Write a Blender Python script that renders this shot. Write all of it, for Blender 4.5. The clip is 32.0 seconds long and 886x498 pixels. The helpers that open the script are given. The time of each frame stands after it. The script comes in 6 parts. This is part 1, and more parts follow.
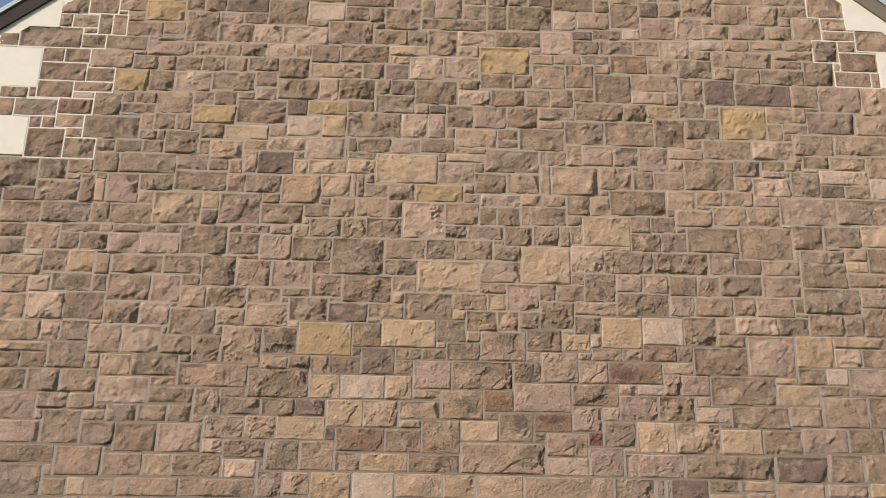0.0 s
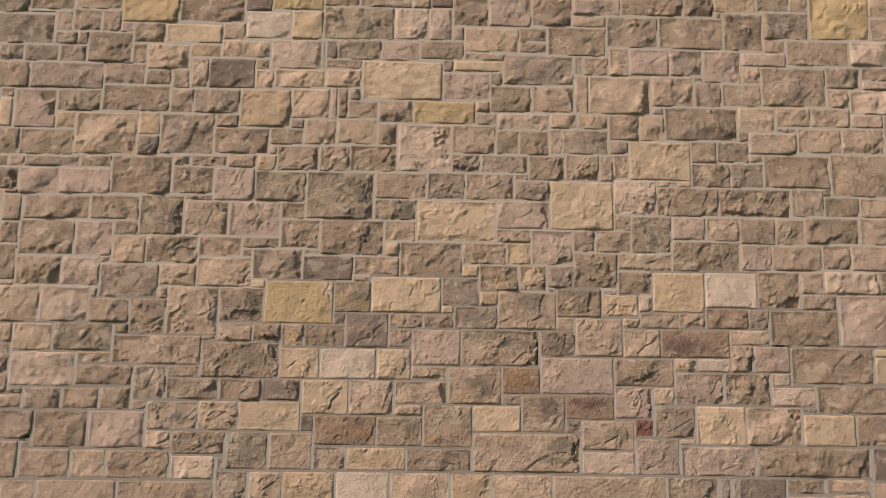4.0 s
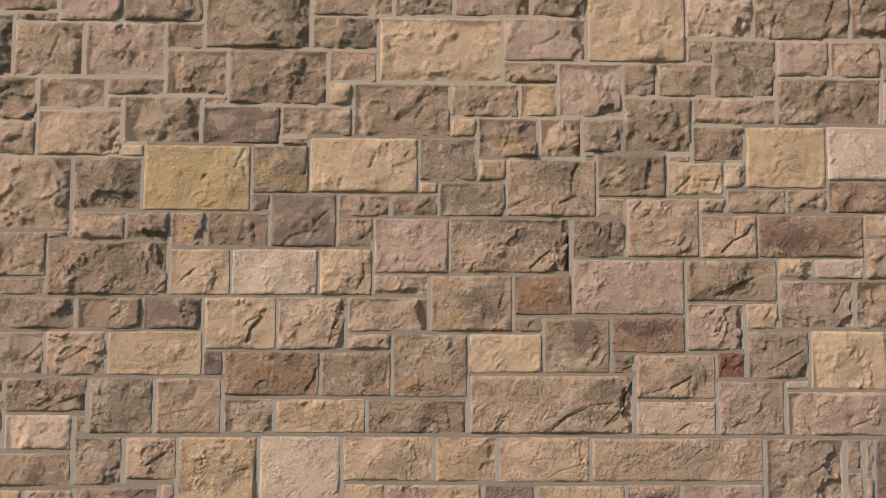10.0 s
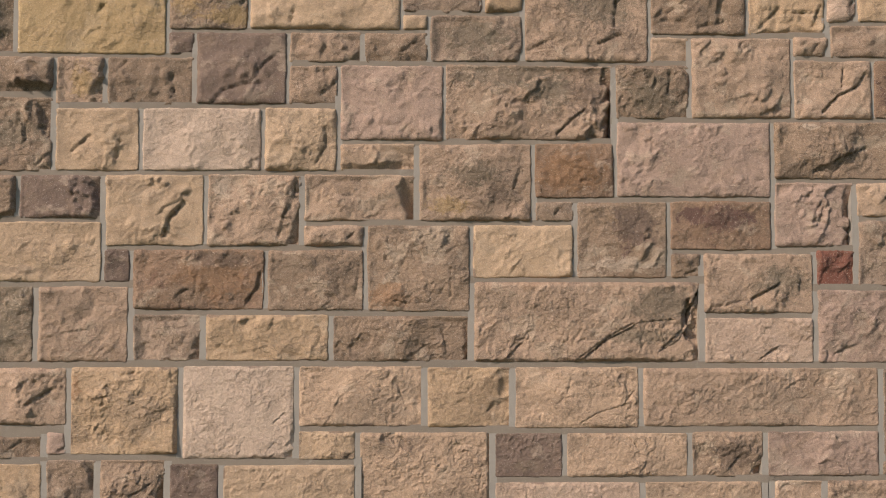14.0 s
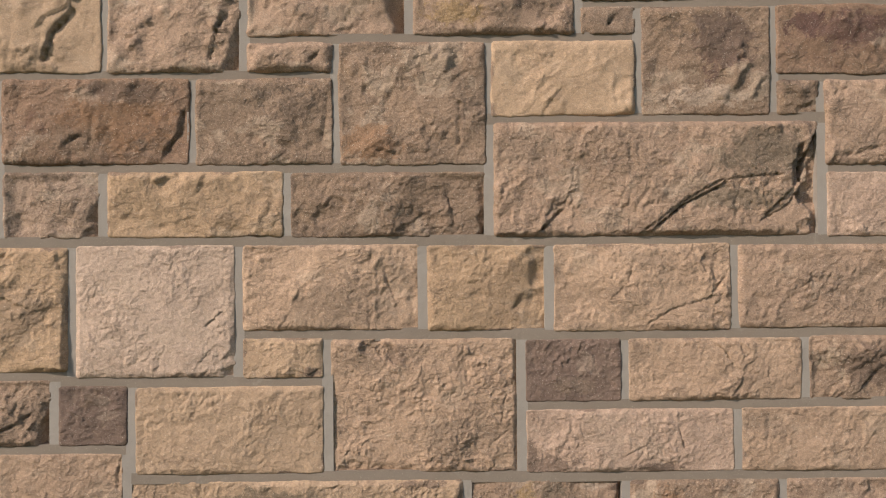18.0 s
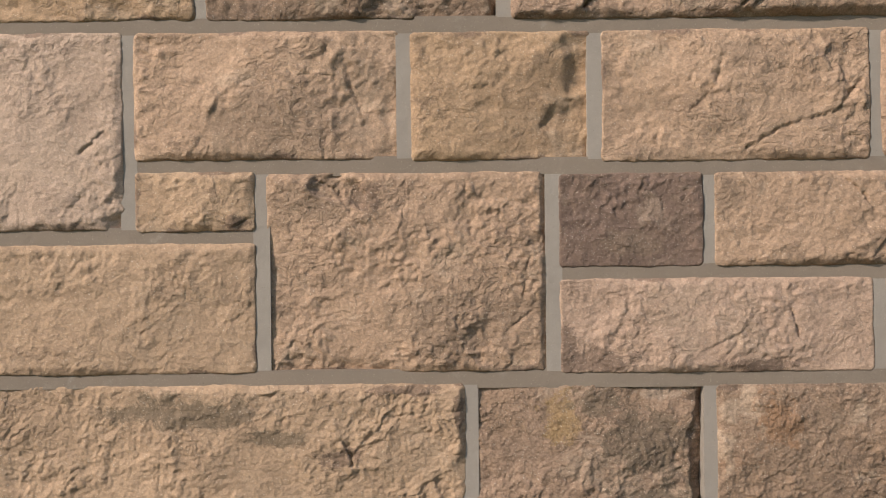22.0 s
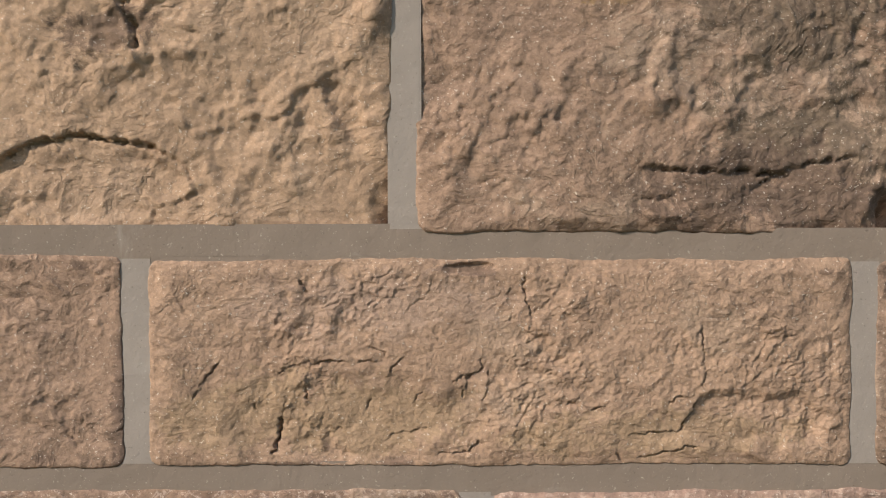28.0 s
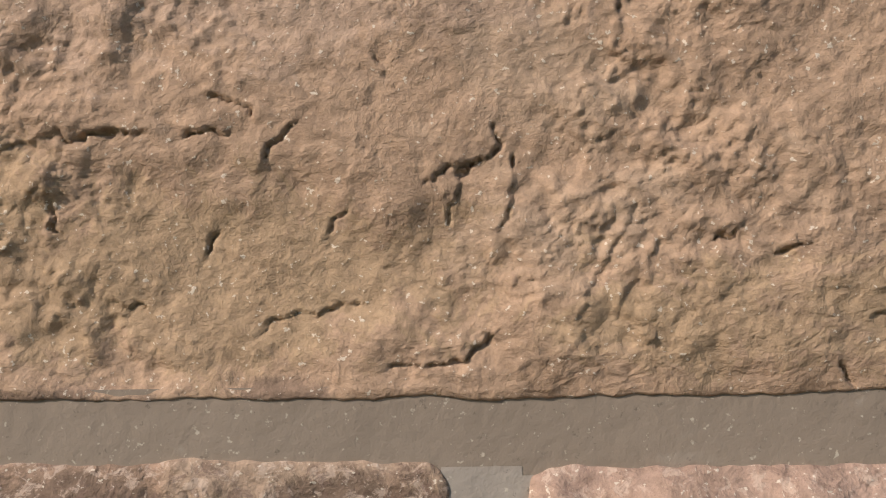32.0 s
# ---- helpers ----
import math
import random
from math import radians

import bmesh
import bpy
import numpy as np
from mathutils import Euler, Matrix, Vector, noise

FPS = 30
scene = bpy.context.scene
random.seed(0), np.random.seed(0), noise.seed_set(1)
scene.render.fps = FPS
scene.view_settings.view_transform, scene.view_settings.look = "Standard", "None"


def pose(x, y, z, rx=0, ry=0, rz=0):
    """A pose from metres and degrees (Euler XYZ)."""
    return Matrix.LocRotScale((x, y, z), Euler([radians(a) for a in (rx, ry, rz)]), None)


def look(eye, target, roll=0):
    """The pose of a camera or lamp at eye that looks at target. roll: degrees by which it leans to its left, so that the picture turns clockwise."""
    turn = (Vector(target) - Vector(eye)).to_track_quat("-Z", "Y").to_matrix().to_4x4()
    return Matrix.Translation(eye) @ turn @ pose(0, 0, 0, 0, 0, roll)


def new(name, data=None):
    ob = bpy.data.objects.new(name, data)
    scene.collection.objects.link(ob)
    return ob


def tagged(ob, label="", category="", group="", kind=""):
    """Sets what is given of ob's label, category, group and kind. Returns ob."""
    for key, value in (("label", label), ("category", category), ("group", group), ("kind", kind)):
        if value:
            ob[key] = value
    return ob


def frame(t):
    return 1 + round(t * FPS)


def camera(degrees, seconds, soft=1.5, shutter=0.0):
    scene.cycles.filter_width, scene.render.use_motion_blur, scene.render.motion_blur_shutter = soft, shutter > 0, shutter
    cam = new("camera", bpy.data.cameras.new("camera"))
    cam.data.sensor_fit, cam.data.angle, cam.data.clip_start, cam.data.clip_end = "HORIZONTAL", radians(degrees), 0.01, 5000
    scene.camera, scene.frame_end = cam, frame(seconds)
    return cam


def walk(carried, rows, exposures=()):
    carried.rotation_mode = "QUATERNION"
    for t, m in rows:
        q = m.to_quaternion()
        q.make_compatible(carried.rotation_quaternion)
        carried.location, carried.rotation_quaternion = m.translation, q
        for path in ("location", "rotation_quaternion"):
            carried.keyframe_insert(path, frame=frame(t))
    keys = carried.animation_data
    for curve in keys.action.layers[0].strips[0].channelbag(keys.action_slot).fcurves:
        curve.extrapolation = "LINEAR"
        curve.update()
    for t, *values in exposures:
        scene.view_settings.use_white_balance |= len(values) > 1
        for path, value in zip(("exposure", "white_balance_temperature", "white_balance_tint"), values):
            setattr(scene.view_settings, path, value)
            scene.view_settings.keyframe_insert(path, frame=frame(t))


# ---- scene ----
cam = camera(57.56, 32.0, soft=1.0)
PATH = [
    (0, (-0.3766, -5.8408, 1.4170), (-0.1584, 0, 3.0776), 1.070),
    (0.5, (-0.3690, -5.6815, 1.4863), (-0.1644, 0, 3.0219), 1.049),
    (1, (-0.3864, -5.5144, 1.5345), (-0.1751, 0, 2.9712), 1.002),
    (1.5, (-0.3731, -5.3563, 1.6190), (-0.1882, 0, 2.9652), 1.053),
    (2, (-0.3634, -5.2047, 1.6868), (-0.1968, 0, 2.9333), 1.033),
    (2.5, (-0.3460, -5.0510, 1.7602), (-0.1887, 0, 2.8847), 0.999),
    (4.5, (-0.3048, -4.4427, 1.9453), (-0.1781, 0, 2.6426), 0.904),
    (5, (-0.2762, -4.2944, 1.9556), (-0.1580, 0, 2.5922), 0.870),
    (5.5, (-0.2708, -4.1488, 1.9613), (-0.1616, 0, 2.5367), 0.746),
    (6, (-0.2593, -4.0056, 1.9780), (-0.1499, 0, 2.4875), 0.525),
    (6.5, (-0.2585, -3.8561, 2.0013), (-0.1374, 0, 2.4366), 0.337),
    (7, (-0.2315, -3.7149, 1.9992), (-0.1317, 0, 2.3892), 0.342),
    (7.5, (-0.2193, -3.5695, 1.9797), (-0.1216, 0, 2.3200), 0.302),
    (8, (-0.1922, -3.4394, 1.9615), (-0.1161, 0, 2.2742), 0.245),
    (8.5, (-0.1796, -3.3098, 1.9506), (-0.1122, 0, 2.2318), 0.269),
    (9, (-0.1636, -3.1862, 1.9456), (-0.1059, 0, 2.1954), 0.258),
    (9.5, (-0.1706, -3.0650, 1.9387), (-0.1031, 0, 2.1594), 0.221),
    (10, (-0.1804, -2.9493, 1.9293), (-0.1037, 0, 2.1222), 0.300),
    (10.5, (-0.1695, -2.8308, 1.9355), (-0.1043, 0, 2.0783), 0.282),
    (11, (-0.1708, -2.7214, 1.9199), (-0.1037, 0, 2.0377), 0.301),
    (11.5, (-0.1612, -2.6093, 1.8940), (-0.0971, 0, 1.9776), 0.322),
    (12, (-0.1638, -2.5030, 1.8610), (-0.0958, 0, 1.9333), 0.247),
    (12.5, (-0.1636, -2.4010, 1.8387), (-0.0951, 0, 1.8855), 0.196),
    (13, (-0.1544, -2.3028, 1.7897), (-0.0947, 0, 1.8288), 0.135),
    (13.5, (-0.1374, -2.2085, 1.7314), (-0.0834, 0, 1.7896), 0.170),
    (14, (-0.1325, -2.1140, 1.6786), (-0.0842, 0, 1.7487), 0.093),
    (14.5, (-0.1211, -2.0256, 1.6307), (-0.0808, 0, 1.7025), 0.164),
    (16.5, (-0.1183, -1.6889, 1.5190), (-0.0875, 0, 1.5549), -0.348),
    (17, (-0.1079, -1.6146, 1.5074), (-0.0804, 0, 1.5283), -0.398),
    (17.5, (-0.1163, -1.5357, 1.4528), (-0.0924, 0, 1.4689), -0.501),
    (18, (-0.1141, -1.4620, 1.4132), (-0.0945, 0, 1.4331), -0.455),
    (18.5, (-0.1128, -1.3920, 1.3693), (-0.0954, 0, 1.3859), -0.470),
    (19, (-0.1080, -1.3256, 1.3410), (-0.0926, 0, 1.3538), -0.549),
    (19.5, (-0.0993, -1.2605, 1.3067), (-0.0877, 0, 1.3202), -0.536),
    (20, (-0.0822, -1.2007, 1.2682), (-0.0849, 0, 1.2942), -0.577),
    (20.5, (-0.0810, -1.1399, 1.2504), (-0.0820, 0, 1.2682), -0.461),
    (21, (-0.0862, -1.0794, 1.2239), (-0.0850, 0, 1.2298), -0.435),
    (21.5, (-0.0935, -1.0244, 1.2053), (-0.0907, 0, 1.2107), -0.482),
    (22, (-0.0849, -0.9714, 1.1816), (-0.0865, 0, 1.1787), -0.596),
    (22.5, (-0.1009, -0.9187, 1.1528), (-0.1051, 0, 1.1455), -0.589),
    (23, (-0.0955, -0.8685, 1.1184), (-0.0983, 0, 1.1109), -0.518),
    (23.5, (-0.0930, -0.8188, 1.0705), (-0.0948, 0, 1.0620), -0.464),
    (24, (-0.0898, -0.7708, 1.0406), (-0.0928, 0, 1.0345), -0.412),
    (24.5, (-0.0861, -0.7239, 1.0228), (-0.0887, 0, 1.0057), -0.509),
    (25, (-0.0822, -0.6788, 1.0029), (-0.0817, 0, 0.9871), -0.421),
    (25.5, (-0.0603, -0.6358, 0.9645), (-0.0601, 0, 0.9499), -0.460),
    (27.5, (-0.0449, -0.4747, 0.8392), (-0.0407, 0, 0.8301), -0.295),
    (28, (-0.0378, -0.4367, 0.8201), (-0.0344, 0, 0.8104), -0.199),
    (28.5, (-0.0342, -0.3997, 0.7890), (-0.0305, 0, 0.7808), -0.140),
    (29, (-0.0316, -0.3636, 0.7681), (-0.0281, 0, 0.7631), -0.134),
    (29.5, (-0.0238, -0.3275, 0.7434), (-0.0217, 0, 0.7402), -0.182),
    (30, (-0.0174, -0.2936, 0.7126), (-0.0147, 0, 0.7082), -0.305),
    (30.5, (-0.0197, -0.2594, 0.7034), (-0.0178, 0, 0.7009), -0.456),
    (31, (-0.0220, -0.2248, 0.6996), (-0.0213, 0, 0.6987), -0.488),
    (31.5, (-0.0225, -0.1909, 0.7076), (-0.0215, 0, 0.7089), -0.468),
    (32, (-0.0276, -0.1731, 0.7211), (-0.0253, 0, 0.7243), -0.609),
]

walk(cam, [(t, look(eye, target, roll)) for t, eye, target, roll in PATH],
     [(0, -0.07, 6500, 10), (5, -0.12, 6500, 10), (32, -0.14, 6500, 10)])

# ---- daylight ----
SUN_AZIMUTH, SUN_HEIGHT = 54, 34          # degrees to the left of the wall's normal, degrees above the horizon
sun = new("sun", bpy.data.lights.new("sun", "SUN"))
sun.data.energy, sun.data.angle, sun.data.color = 4.15, radians(0.6), (1.0, 0.93, 0.84)
toward = Vector((-math.sin(radians(SUN_AZIMUTH)) * math.cos(radians(SUN_HEIGHT)),
                 -math.cos(radians(SUN_AZIMUTH)) * math.cos(radians(SUN_HEIGHT)), math.sin(radians(SUN_HEIGHT))))
sun.matrix_world = look(toward * 20, (0, 0, 0))
world = bpy.data.worlds.new("sky")
scene.world = world
world.use_nodes = True
wn = world.node_tree.nodes
sky = wn.new("ShaderNodeTexSky")
sky.sky_type, sky.sun_disc = "NISHITA", False
sky.sun_elevation, sky.sun_rotation = radians(SUN_HEIGHT), radians(180 + SUN_AZIMUTH)
world.node_tree.links.new(sky.outputs[0], wn["Background"].inputs[0])
wn["Background"].inputs[1].default_value = 0.14


# ---- materials ----
class Mat:
    """A node material with short ways to add nodes."""

    def __init__(self, name, rough=0.9):
        self.m = bpy.data.materials.new(name)
        self.m.use_nodes = True
        self.t = self.m.node_tree
        self.b = self.t.nodes["Principled BSDF"]
        self.b.inputs["Roughness"].default_value = rough
        self.b.inputs["Specular IOR Level"].default_value = 0.25
        self.vec = None

    def node(self, kind, **values):
        n = self.t.nodes.new(kind)
        for k, v in values.items():
            n.inputs[k].default_value = v
        return n

    def link(self, a, b):
        self.t.links.new(a, b)

    def coords(self, stretch=(1, 1, 1)):
        """Object coordinates, shifted by a random step for each object and each loose piece."""
        tc = self.t.nodes.new("ShaderNodeTexCoord")
        oi = self.t.nodes.new("ShaderNodeObjectInfo")
        ge = self.t.nodes.new("ShaderNodeNewGeometry")
        add = self.math("ADD", oi.outputs["Random"], ge.outputs["Random Per Island"])
        self.rand = self.math("FRACT", add, 0)
        mul = self.math("MULTIPLY", self.rand, 37.0)
        com = self.t.nodes.new("ShaderNodeCombineXYZ")
        for i in range(3):
            self.link(mul, com.inputs[i])
        va = self.t.nodes.new("ShaderNodeVectorMath")
        self.link(tc.outputs["Object"], va.inputs[0])
        self.link(com.outputs[0], va.inputs[1])
        mp = self.t.nodes.new("ShaderNodeMapping")
        mp.inputs["Scale"].default_value = stretch
        self.link(va.outputs[0], mp.inputs[0])
        self.vec = mp.outputs[0]
        return self.rand

    def math(self, op, a, b):
        n = self.t.nodes.new("ShaderNodeMath")
        n.operation = op
        for i, v in enumerate((a, b)):
            if isinstance(v, (int, float)):
                n.inputs[i].default_value = v
            else:
                self.link(v, n.inputs[i])
        return n.outputs[0]

    def noise(self, scale, detail=4, rough=0.6, distortion=0.0):
        n = self.node("ShaderNodeTexNoise", Scale=scale, Detail=detail, Roughness=rough, Distortion=distortion)
        if self.vec:
            self.link(self.vec, n.inputs["Vector"])
        return n.outputs["Fac"]

    def warp(self, far, scale):
        """Shifts the coordinates crookedly by up to about far metres."""
        n = self.node("ShaderNodeTexNoise", Scale=scale, Detail=3, Roughness=0.6)
        self.link(self.vec, n.inputs["Vector"])
        mid, mul, add = (self.t.nodes.new("ShaderNodeVectorMath") for _ in range(3))
        mid.operation, mul.operation = "SUBTRACT", "SCALE"
        mid.inputs[1].default_value = (0.5, 0.5, 0.5)
        mul.inputs["Scale"].default_value = far * 2
        self.link(n.outputs["Color"], mid.inputs[0])
        self.link(mid.outputs[0], mul.inputs[0])
        self.link(self.vec, add.inputs[0])
        self.link(mul.outputs[0], add.inputs[1])
        self.vec = add.outputs[0]

    def pyramids(self, scale):
        n = self.node("ShaderNodeTexVoronoi", Scale=scale)
        n.distance = "MANHATTAN"
        self.link(self.vec, n.inputs["Vector"])
        return n.outputs["Distance"]

    def ramp(self, fac, *stops):
        n = self.t.nodes.new("ShaderNodeValToRGB")
        while len(n.color_ramp.elements) < len(stops):
            n.color_ramp.elements.new(0.5)
        for e, (p, c) in zip(n.color_ramp.elements, stops):
            e.position = p
            e.color = (*c, 1) if isinstance(c, tuple) else (c, c, c, 1)
        self.link(fac, n.inputs[0])
        return n.outputs[0]

    def mix(self, fac, a, b, blend="MIX"):
        n = self.t.nodes.new("ShaderNodeMix")
        n.data_type, n.blend_type = "RGBA", blend
        for sock, v in ((n.inputs[0], fac), (n.inputs[6], a), (n.inputs[7], b)):
            if isinstance(v, tuple):
                sock.default_value = (*v, 1)
            elif isinstance(v, (int, float)):
                sock.default_value = v
            else:
                self.link(v, sock)
        return n.outputs[2]

    def bump(self, *layers):
        """layers: (height, metres)."""
        last = None
        for h, d in layers:
            n = self.node("ShaderNodeBump", Strength=1.0, Distance=d)
            self.link(h, n.inputs["Height"])
            if last:
                self.link(last, n.inputs["Normal"])
            last = n.outputs[0]
        self.link(last, self.b.inputs["Normal"])

    def colour(self, c):
        self.link(c, self.b.inputs["Base Color"])
        return self.m


PATCH = {  # colour, strength
    "umber": ((0.19, 0.125, 0.09), 0.8), "moss": ((0.175, 0.133, 0.09), 0.72), "rust": ((0.31, 0.165, 0.088), 0.75),
    "wine": ((0.15, 0.08, 0.065), 0.85), "gold": ((0.44, 0.275, 0.125), 0.75), "light": ((0.54, 0.39, 0.285), 0.8),
    "brown": ((0.30, 0.205, 0.14), 0.55), "crust": ((0.235, 0.155, 0.112), 0.8), "sand": ((0.47, 0.315, 0.19), 0.84), "mauve": ((0.53, 0.36, 0.26), 0.7)}


def sandstone(name, light, dark, stain, stain_from=0.58, mottle=1.0, flecks=0.0, spread=0.09, patches=(), bite=None):
    """Rock-faced sandstone: blotches of two tones, a weathered stain, quartz grain. mottle: how patchy the block is."""
    m = Mat(name, 0.92)
    r = m.coords((1.0, 1.0, 1.15))
    c = m.mix(m.ramp(m.noise(9, 5, 0.62, 0.4), (0.32, 0.0), (0.66, 1.0)), light, dark)
    c = m.mix(m.ramp(m.noise(7.3, 6, 0.68, 0.8), (stain_from, 0.0), (stain_from + 0.07, 0.85)), c, stain)
    c = m.mix(m.ramp(m.noise(10.7, 6, 0.66, 0.6), (0.53, 0.0), (0.62, 0.55 * mottle)), c, (0.335, 0.215, 0.135))
    c = m.mix(m.ramp(m.noise(13.3, 7, 0.7, 1.0), (0.56, 0.0), (0.63, 0.6 * mottle)), c, (0.205, 0.142, 0.098))
    c = m.mix(m.ramp(m.noise(8.1, 6, 0.7, 0.8), (0.64, 0.0), (0.70, 0.45 * mottle)), c, (0.33, 0.18, 0.105))
    c = m.mix(m.ramp(m.noise(12.1, 5, 0.6, 0.3), (0.57, 0.0), (0.61, 0.55 * mottle)), c, (0.54, 0.39, 0.275))
    if patches:
        tc = m.t.nodes.new("ShaderNodeTexCoord")
        sep = m.t.nodes.new("ShaderNodeSeparateXYZ")
        m.link(tc.outputs["Object"], sep.inputs[0])
        ragged = m.math("MULTIPLY", m.math("SUBTRACT", m.noise(30, 9, 0.78, 0.6), 0.5), 4.5)
        for px, pz, rx, rz, tint in patches:
            dx = m.math("DIVIDE", m.math("SUBTRACT", sep.outputs[0], px), rx)
            dz = m.math("DIVIDE", m.math("SUBTRACT", sep.outputs[2], pz), rz)
            far = m.math("POWER", m.math("ADD", m.math("POWER", m.math("ABSOLUTE", dx, 0), 2.0), m.math("POWER", m.math("ABSOLUTE", dz, 0), 2.0)), 0.5)
            c = m.mix(m.ramp(m.math("ADD", far, ragged), (0.70, PATCH[tint][1]), (1.15, 0.0)), c, PATCH[tint][0])
    c = m.mix(m.ramp(m.noise(46, 4, 0.62), (0.3, 0.0), (0.72, 0.12 + 0.2 * mottle)), c, dark)
    c = m.mix(1.0, c, m.ramp(m.noise(110, 5, 0.7), (0.36, 0.88), (0.50, 1.0), (0.66, 1.05)), "MULTIPLY")
    dirt = m.math("MULTIPLY", m.ramp(m.noise(85, 6, 0.72), (0.48, 0.0), (0.58, 0.7)), m.ramp(m.noise(11, 4, 0.6), (0.48, 0.0), (0.62, 0.25 + 0.75 * mottle)))
    c = m.mix(dirt, c, (0.20, 0.135, 0.095))
    c = m.mix(1.0, c, m.ramp(m.noise(300, 4, 0.7), (0.34, 0.92 - 0.22 * mottle), (0.5, 1.0), (0.66, 1.04 + 0.12 * mottle)), "MULTIPLY")
    c = m.mix(1.0, c, m.ramp(m.noise(420, 3, 0.75), (0.25, 0.84), (0.55, 1.0), (0.8, 1.12)), "MULTIPLY")
    if flecks:
        c = m.mix(m.ramp(m.noise(230, 4, 0.7, 0.6), (0.53, 0.0), (0.60, flecks)), c, (0.62, 0.46, 0.36))
        c = m.mix(m.ramp(m.noise(170, 5, 0.7, 0.8), (0.54, 0.0), (0.62, flecks)), c, (0.185, 0.115, 0.088))
    c = m.mix(1.0, c, m.ramp(r, (0.0, 1 - spread), (1.0, 1 + spread)), "MULTIPLY")
    c = m.mix(m.ramp(m.noise(560, 2, 0.6), (0.655, 0.0), (0.70, 0.65)), c, (0.78, 0.66, 0.53))
    c = m.mix(m.ramp(m.noise(520, 3, 0.7), (0.28, 0.55), (0.36, 0.0)), c, stain)
    bite = 0.22 + 0.24 * mottle if bite is None else bite
    # angular breaks: crooked pyramids of three sizes, lips where thin flakes end, grain
    busy = m.ramp(m.noise(11, 4, 0.6), (0.38, 0.25), (0.62, 1.0))
    straight = m.vec
    m.warp(0.030, 17)
    m.warp(0.008, 70)
    pits = [(m.math("MULTIPLY", m.pyramids(scale), busy), deep) for scale, deep in ((22, 0.0052 * bite), (58, 0.0024 * bite), (150, 0.0010 * bite))]
    m.vec = straight
    lips = [(m.math("MULTIPLY", m.math("FRACT", m.math("MULTIPLY", m.noise(scale, 5, 0.62), turns), 0), busy), deep) for scale, turns, deep in ((9, 8.0, 0.0011 * bite), (28, 5.0, 0.0006 * bite))]
    m.bump(*pits, *lips, (m.noise(210, 5, 0.74), 0.0008), (m.noise(560, 4, 0.72), 0.0004))
    return m.colour(c)


TONES = {  # light, dark, stain, where the stain begins, patchiness
    "tan": ((0.486, 0.314, 0.212), (0.392, 0.256, 0.174), (0.285, 0.188, 0.130), 0.58, 0.85),
    "pink": ((0.494, 0.320, 0.238), (0.412, 0.270, 0.200), (0.308, 0.201, 0.148), 0.60, 0.7),
    "cream": ((0.600, 0.396, 0.252), (0.515, 0.337, 0.213), (0.410, 0.266, 0.173), 0.64, 0.4),
    "ochre": ((0.565, 0.365, 0.222), (0.478, 0.307, 0.186), (0.331, 0.212, 0.130), 0.60, 0.6),
    "gold": ((0.535, 0.349, 0.180), (0.456, 0.294, 0.150), (0.346, 0.220, 0.118), 0.65, 0.4),
    "pale": ((0.605, 0.424, 0.311), (0.535, 0.372, 0.272), (0.442, 0.306, 0.225), 0.67, 0.35),
    "sand": ((0.545, 0.356, 0.236), (0.460, 0.298, 0.197), (0.352, 0.230, 0.155), 0.62, 0.6),
    "blush": ((0.585, 0.391, 0.280), (0.500, 0.332, 0.237), (0.380, 0.250, 0.178), 0.63, 0.5),
    "brown": ((0.385, 0.250, 0.166), (0.309, 0.203, 0.136), (0.212, 0.141, 0.099), 0.56, 1.0),
    "rust": ((0.385, 0.238, 0.156), (0.298, 0.177, 0.112), (0.198, 0.111, 0.076), 0.54, 0.9),
    "red": ((0.268, 0.104, 0.070), (0.186, 0.077, 0.053), (0.415, 0.215, 0.146), 0.60, 0.3),
    "plum": ((0.255, 0.166, 0.124), (0.195, 0.128, 0.097), (0.145, 0.096, 0.075), 0.56, 0.6),
    "lichen": ((0.410, 0.278, 0.185), (0.300, 0.208, 0.140), (0.180, 0.131, 0.090), 0.50, 1.0),
    "apricot": ((0.595, 0.394, 0.254), (0.514, 0.339, 0.217), (0.400, 0.260, 0.170), 0.64, 0.35),
    "speckled_brown": ((0.420, 0.275, 0.190), (0.335, 0.216, 0.150), (0.225, 0.143, 0.104), 0.56, 0.9, 0.6),
    "speckled_pink": ((0.435, 0.285, 0.213), (0.360, 0.234, 0.176), (0.290, 0.186, 0.142), 0.60, 0.5, 0.45),
    "grey": ((0.408, 0.272, 0.190), (0.325, 0.220, 0.156), (0.220, 0.154, 0.113), 0.55, 1.0),
}
STONE = {tone: sandstone(tone + "_sandstone", *values) for tone, values in TONES.items()}


def mortar_mat(name, light, dark):
    m = Mat(name, 0.95)
    m.vec = m.t.nodes.new("ShaderNodeTexCoord").outputs["Object"]
    c = m.mix(m.ramp(m.noise(5, 5, 0.65), (0.3, 0.0), (0.7, 1.0)), light, dark)
    c = m.mix(m.ramp(m.noise(31, 5, 0.7, 0.5), (0.42, 0.0), (0.70, 0.55)), c, dark)
    c = m.mix(m.ramp(m.noise(23, 5, 0.7, 0.8), (0.60, 0.0), (0.72, 0.35)), c, (0.46, 0.40, 0.335))
    c = m.mix(m.ramp(m.noise(620, 2, 0.6), (0.66, 0.0), (0.74, 0.6)), c, (0.56, 0.48, 0.38))
    c = m.mix(m.ramp(m.noise(480, 3, 0.7), (0.27, 0.5), (0.36, 0.0)), c, (0.10, 0.08, 0.065))
    m.bump((m.noise(40, 4, 0.6), 0.0014), (m.noise(190, 4, 0.7), 0.0003), (m.noise(800, 3, 0.7), 0.00015))
    return m.colour(c)


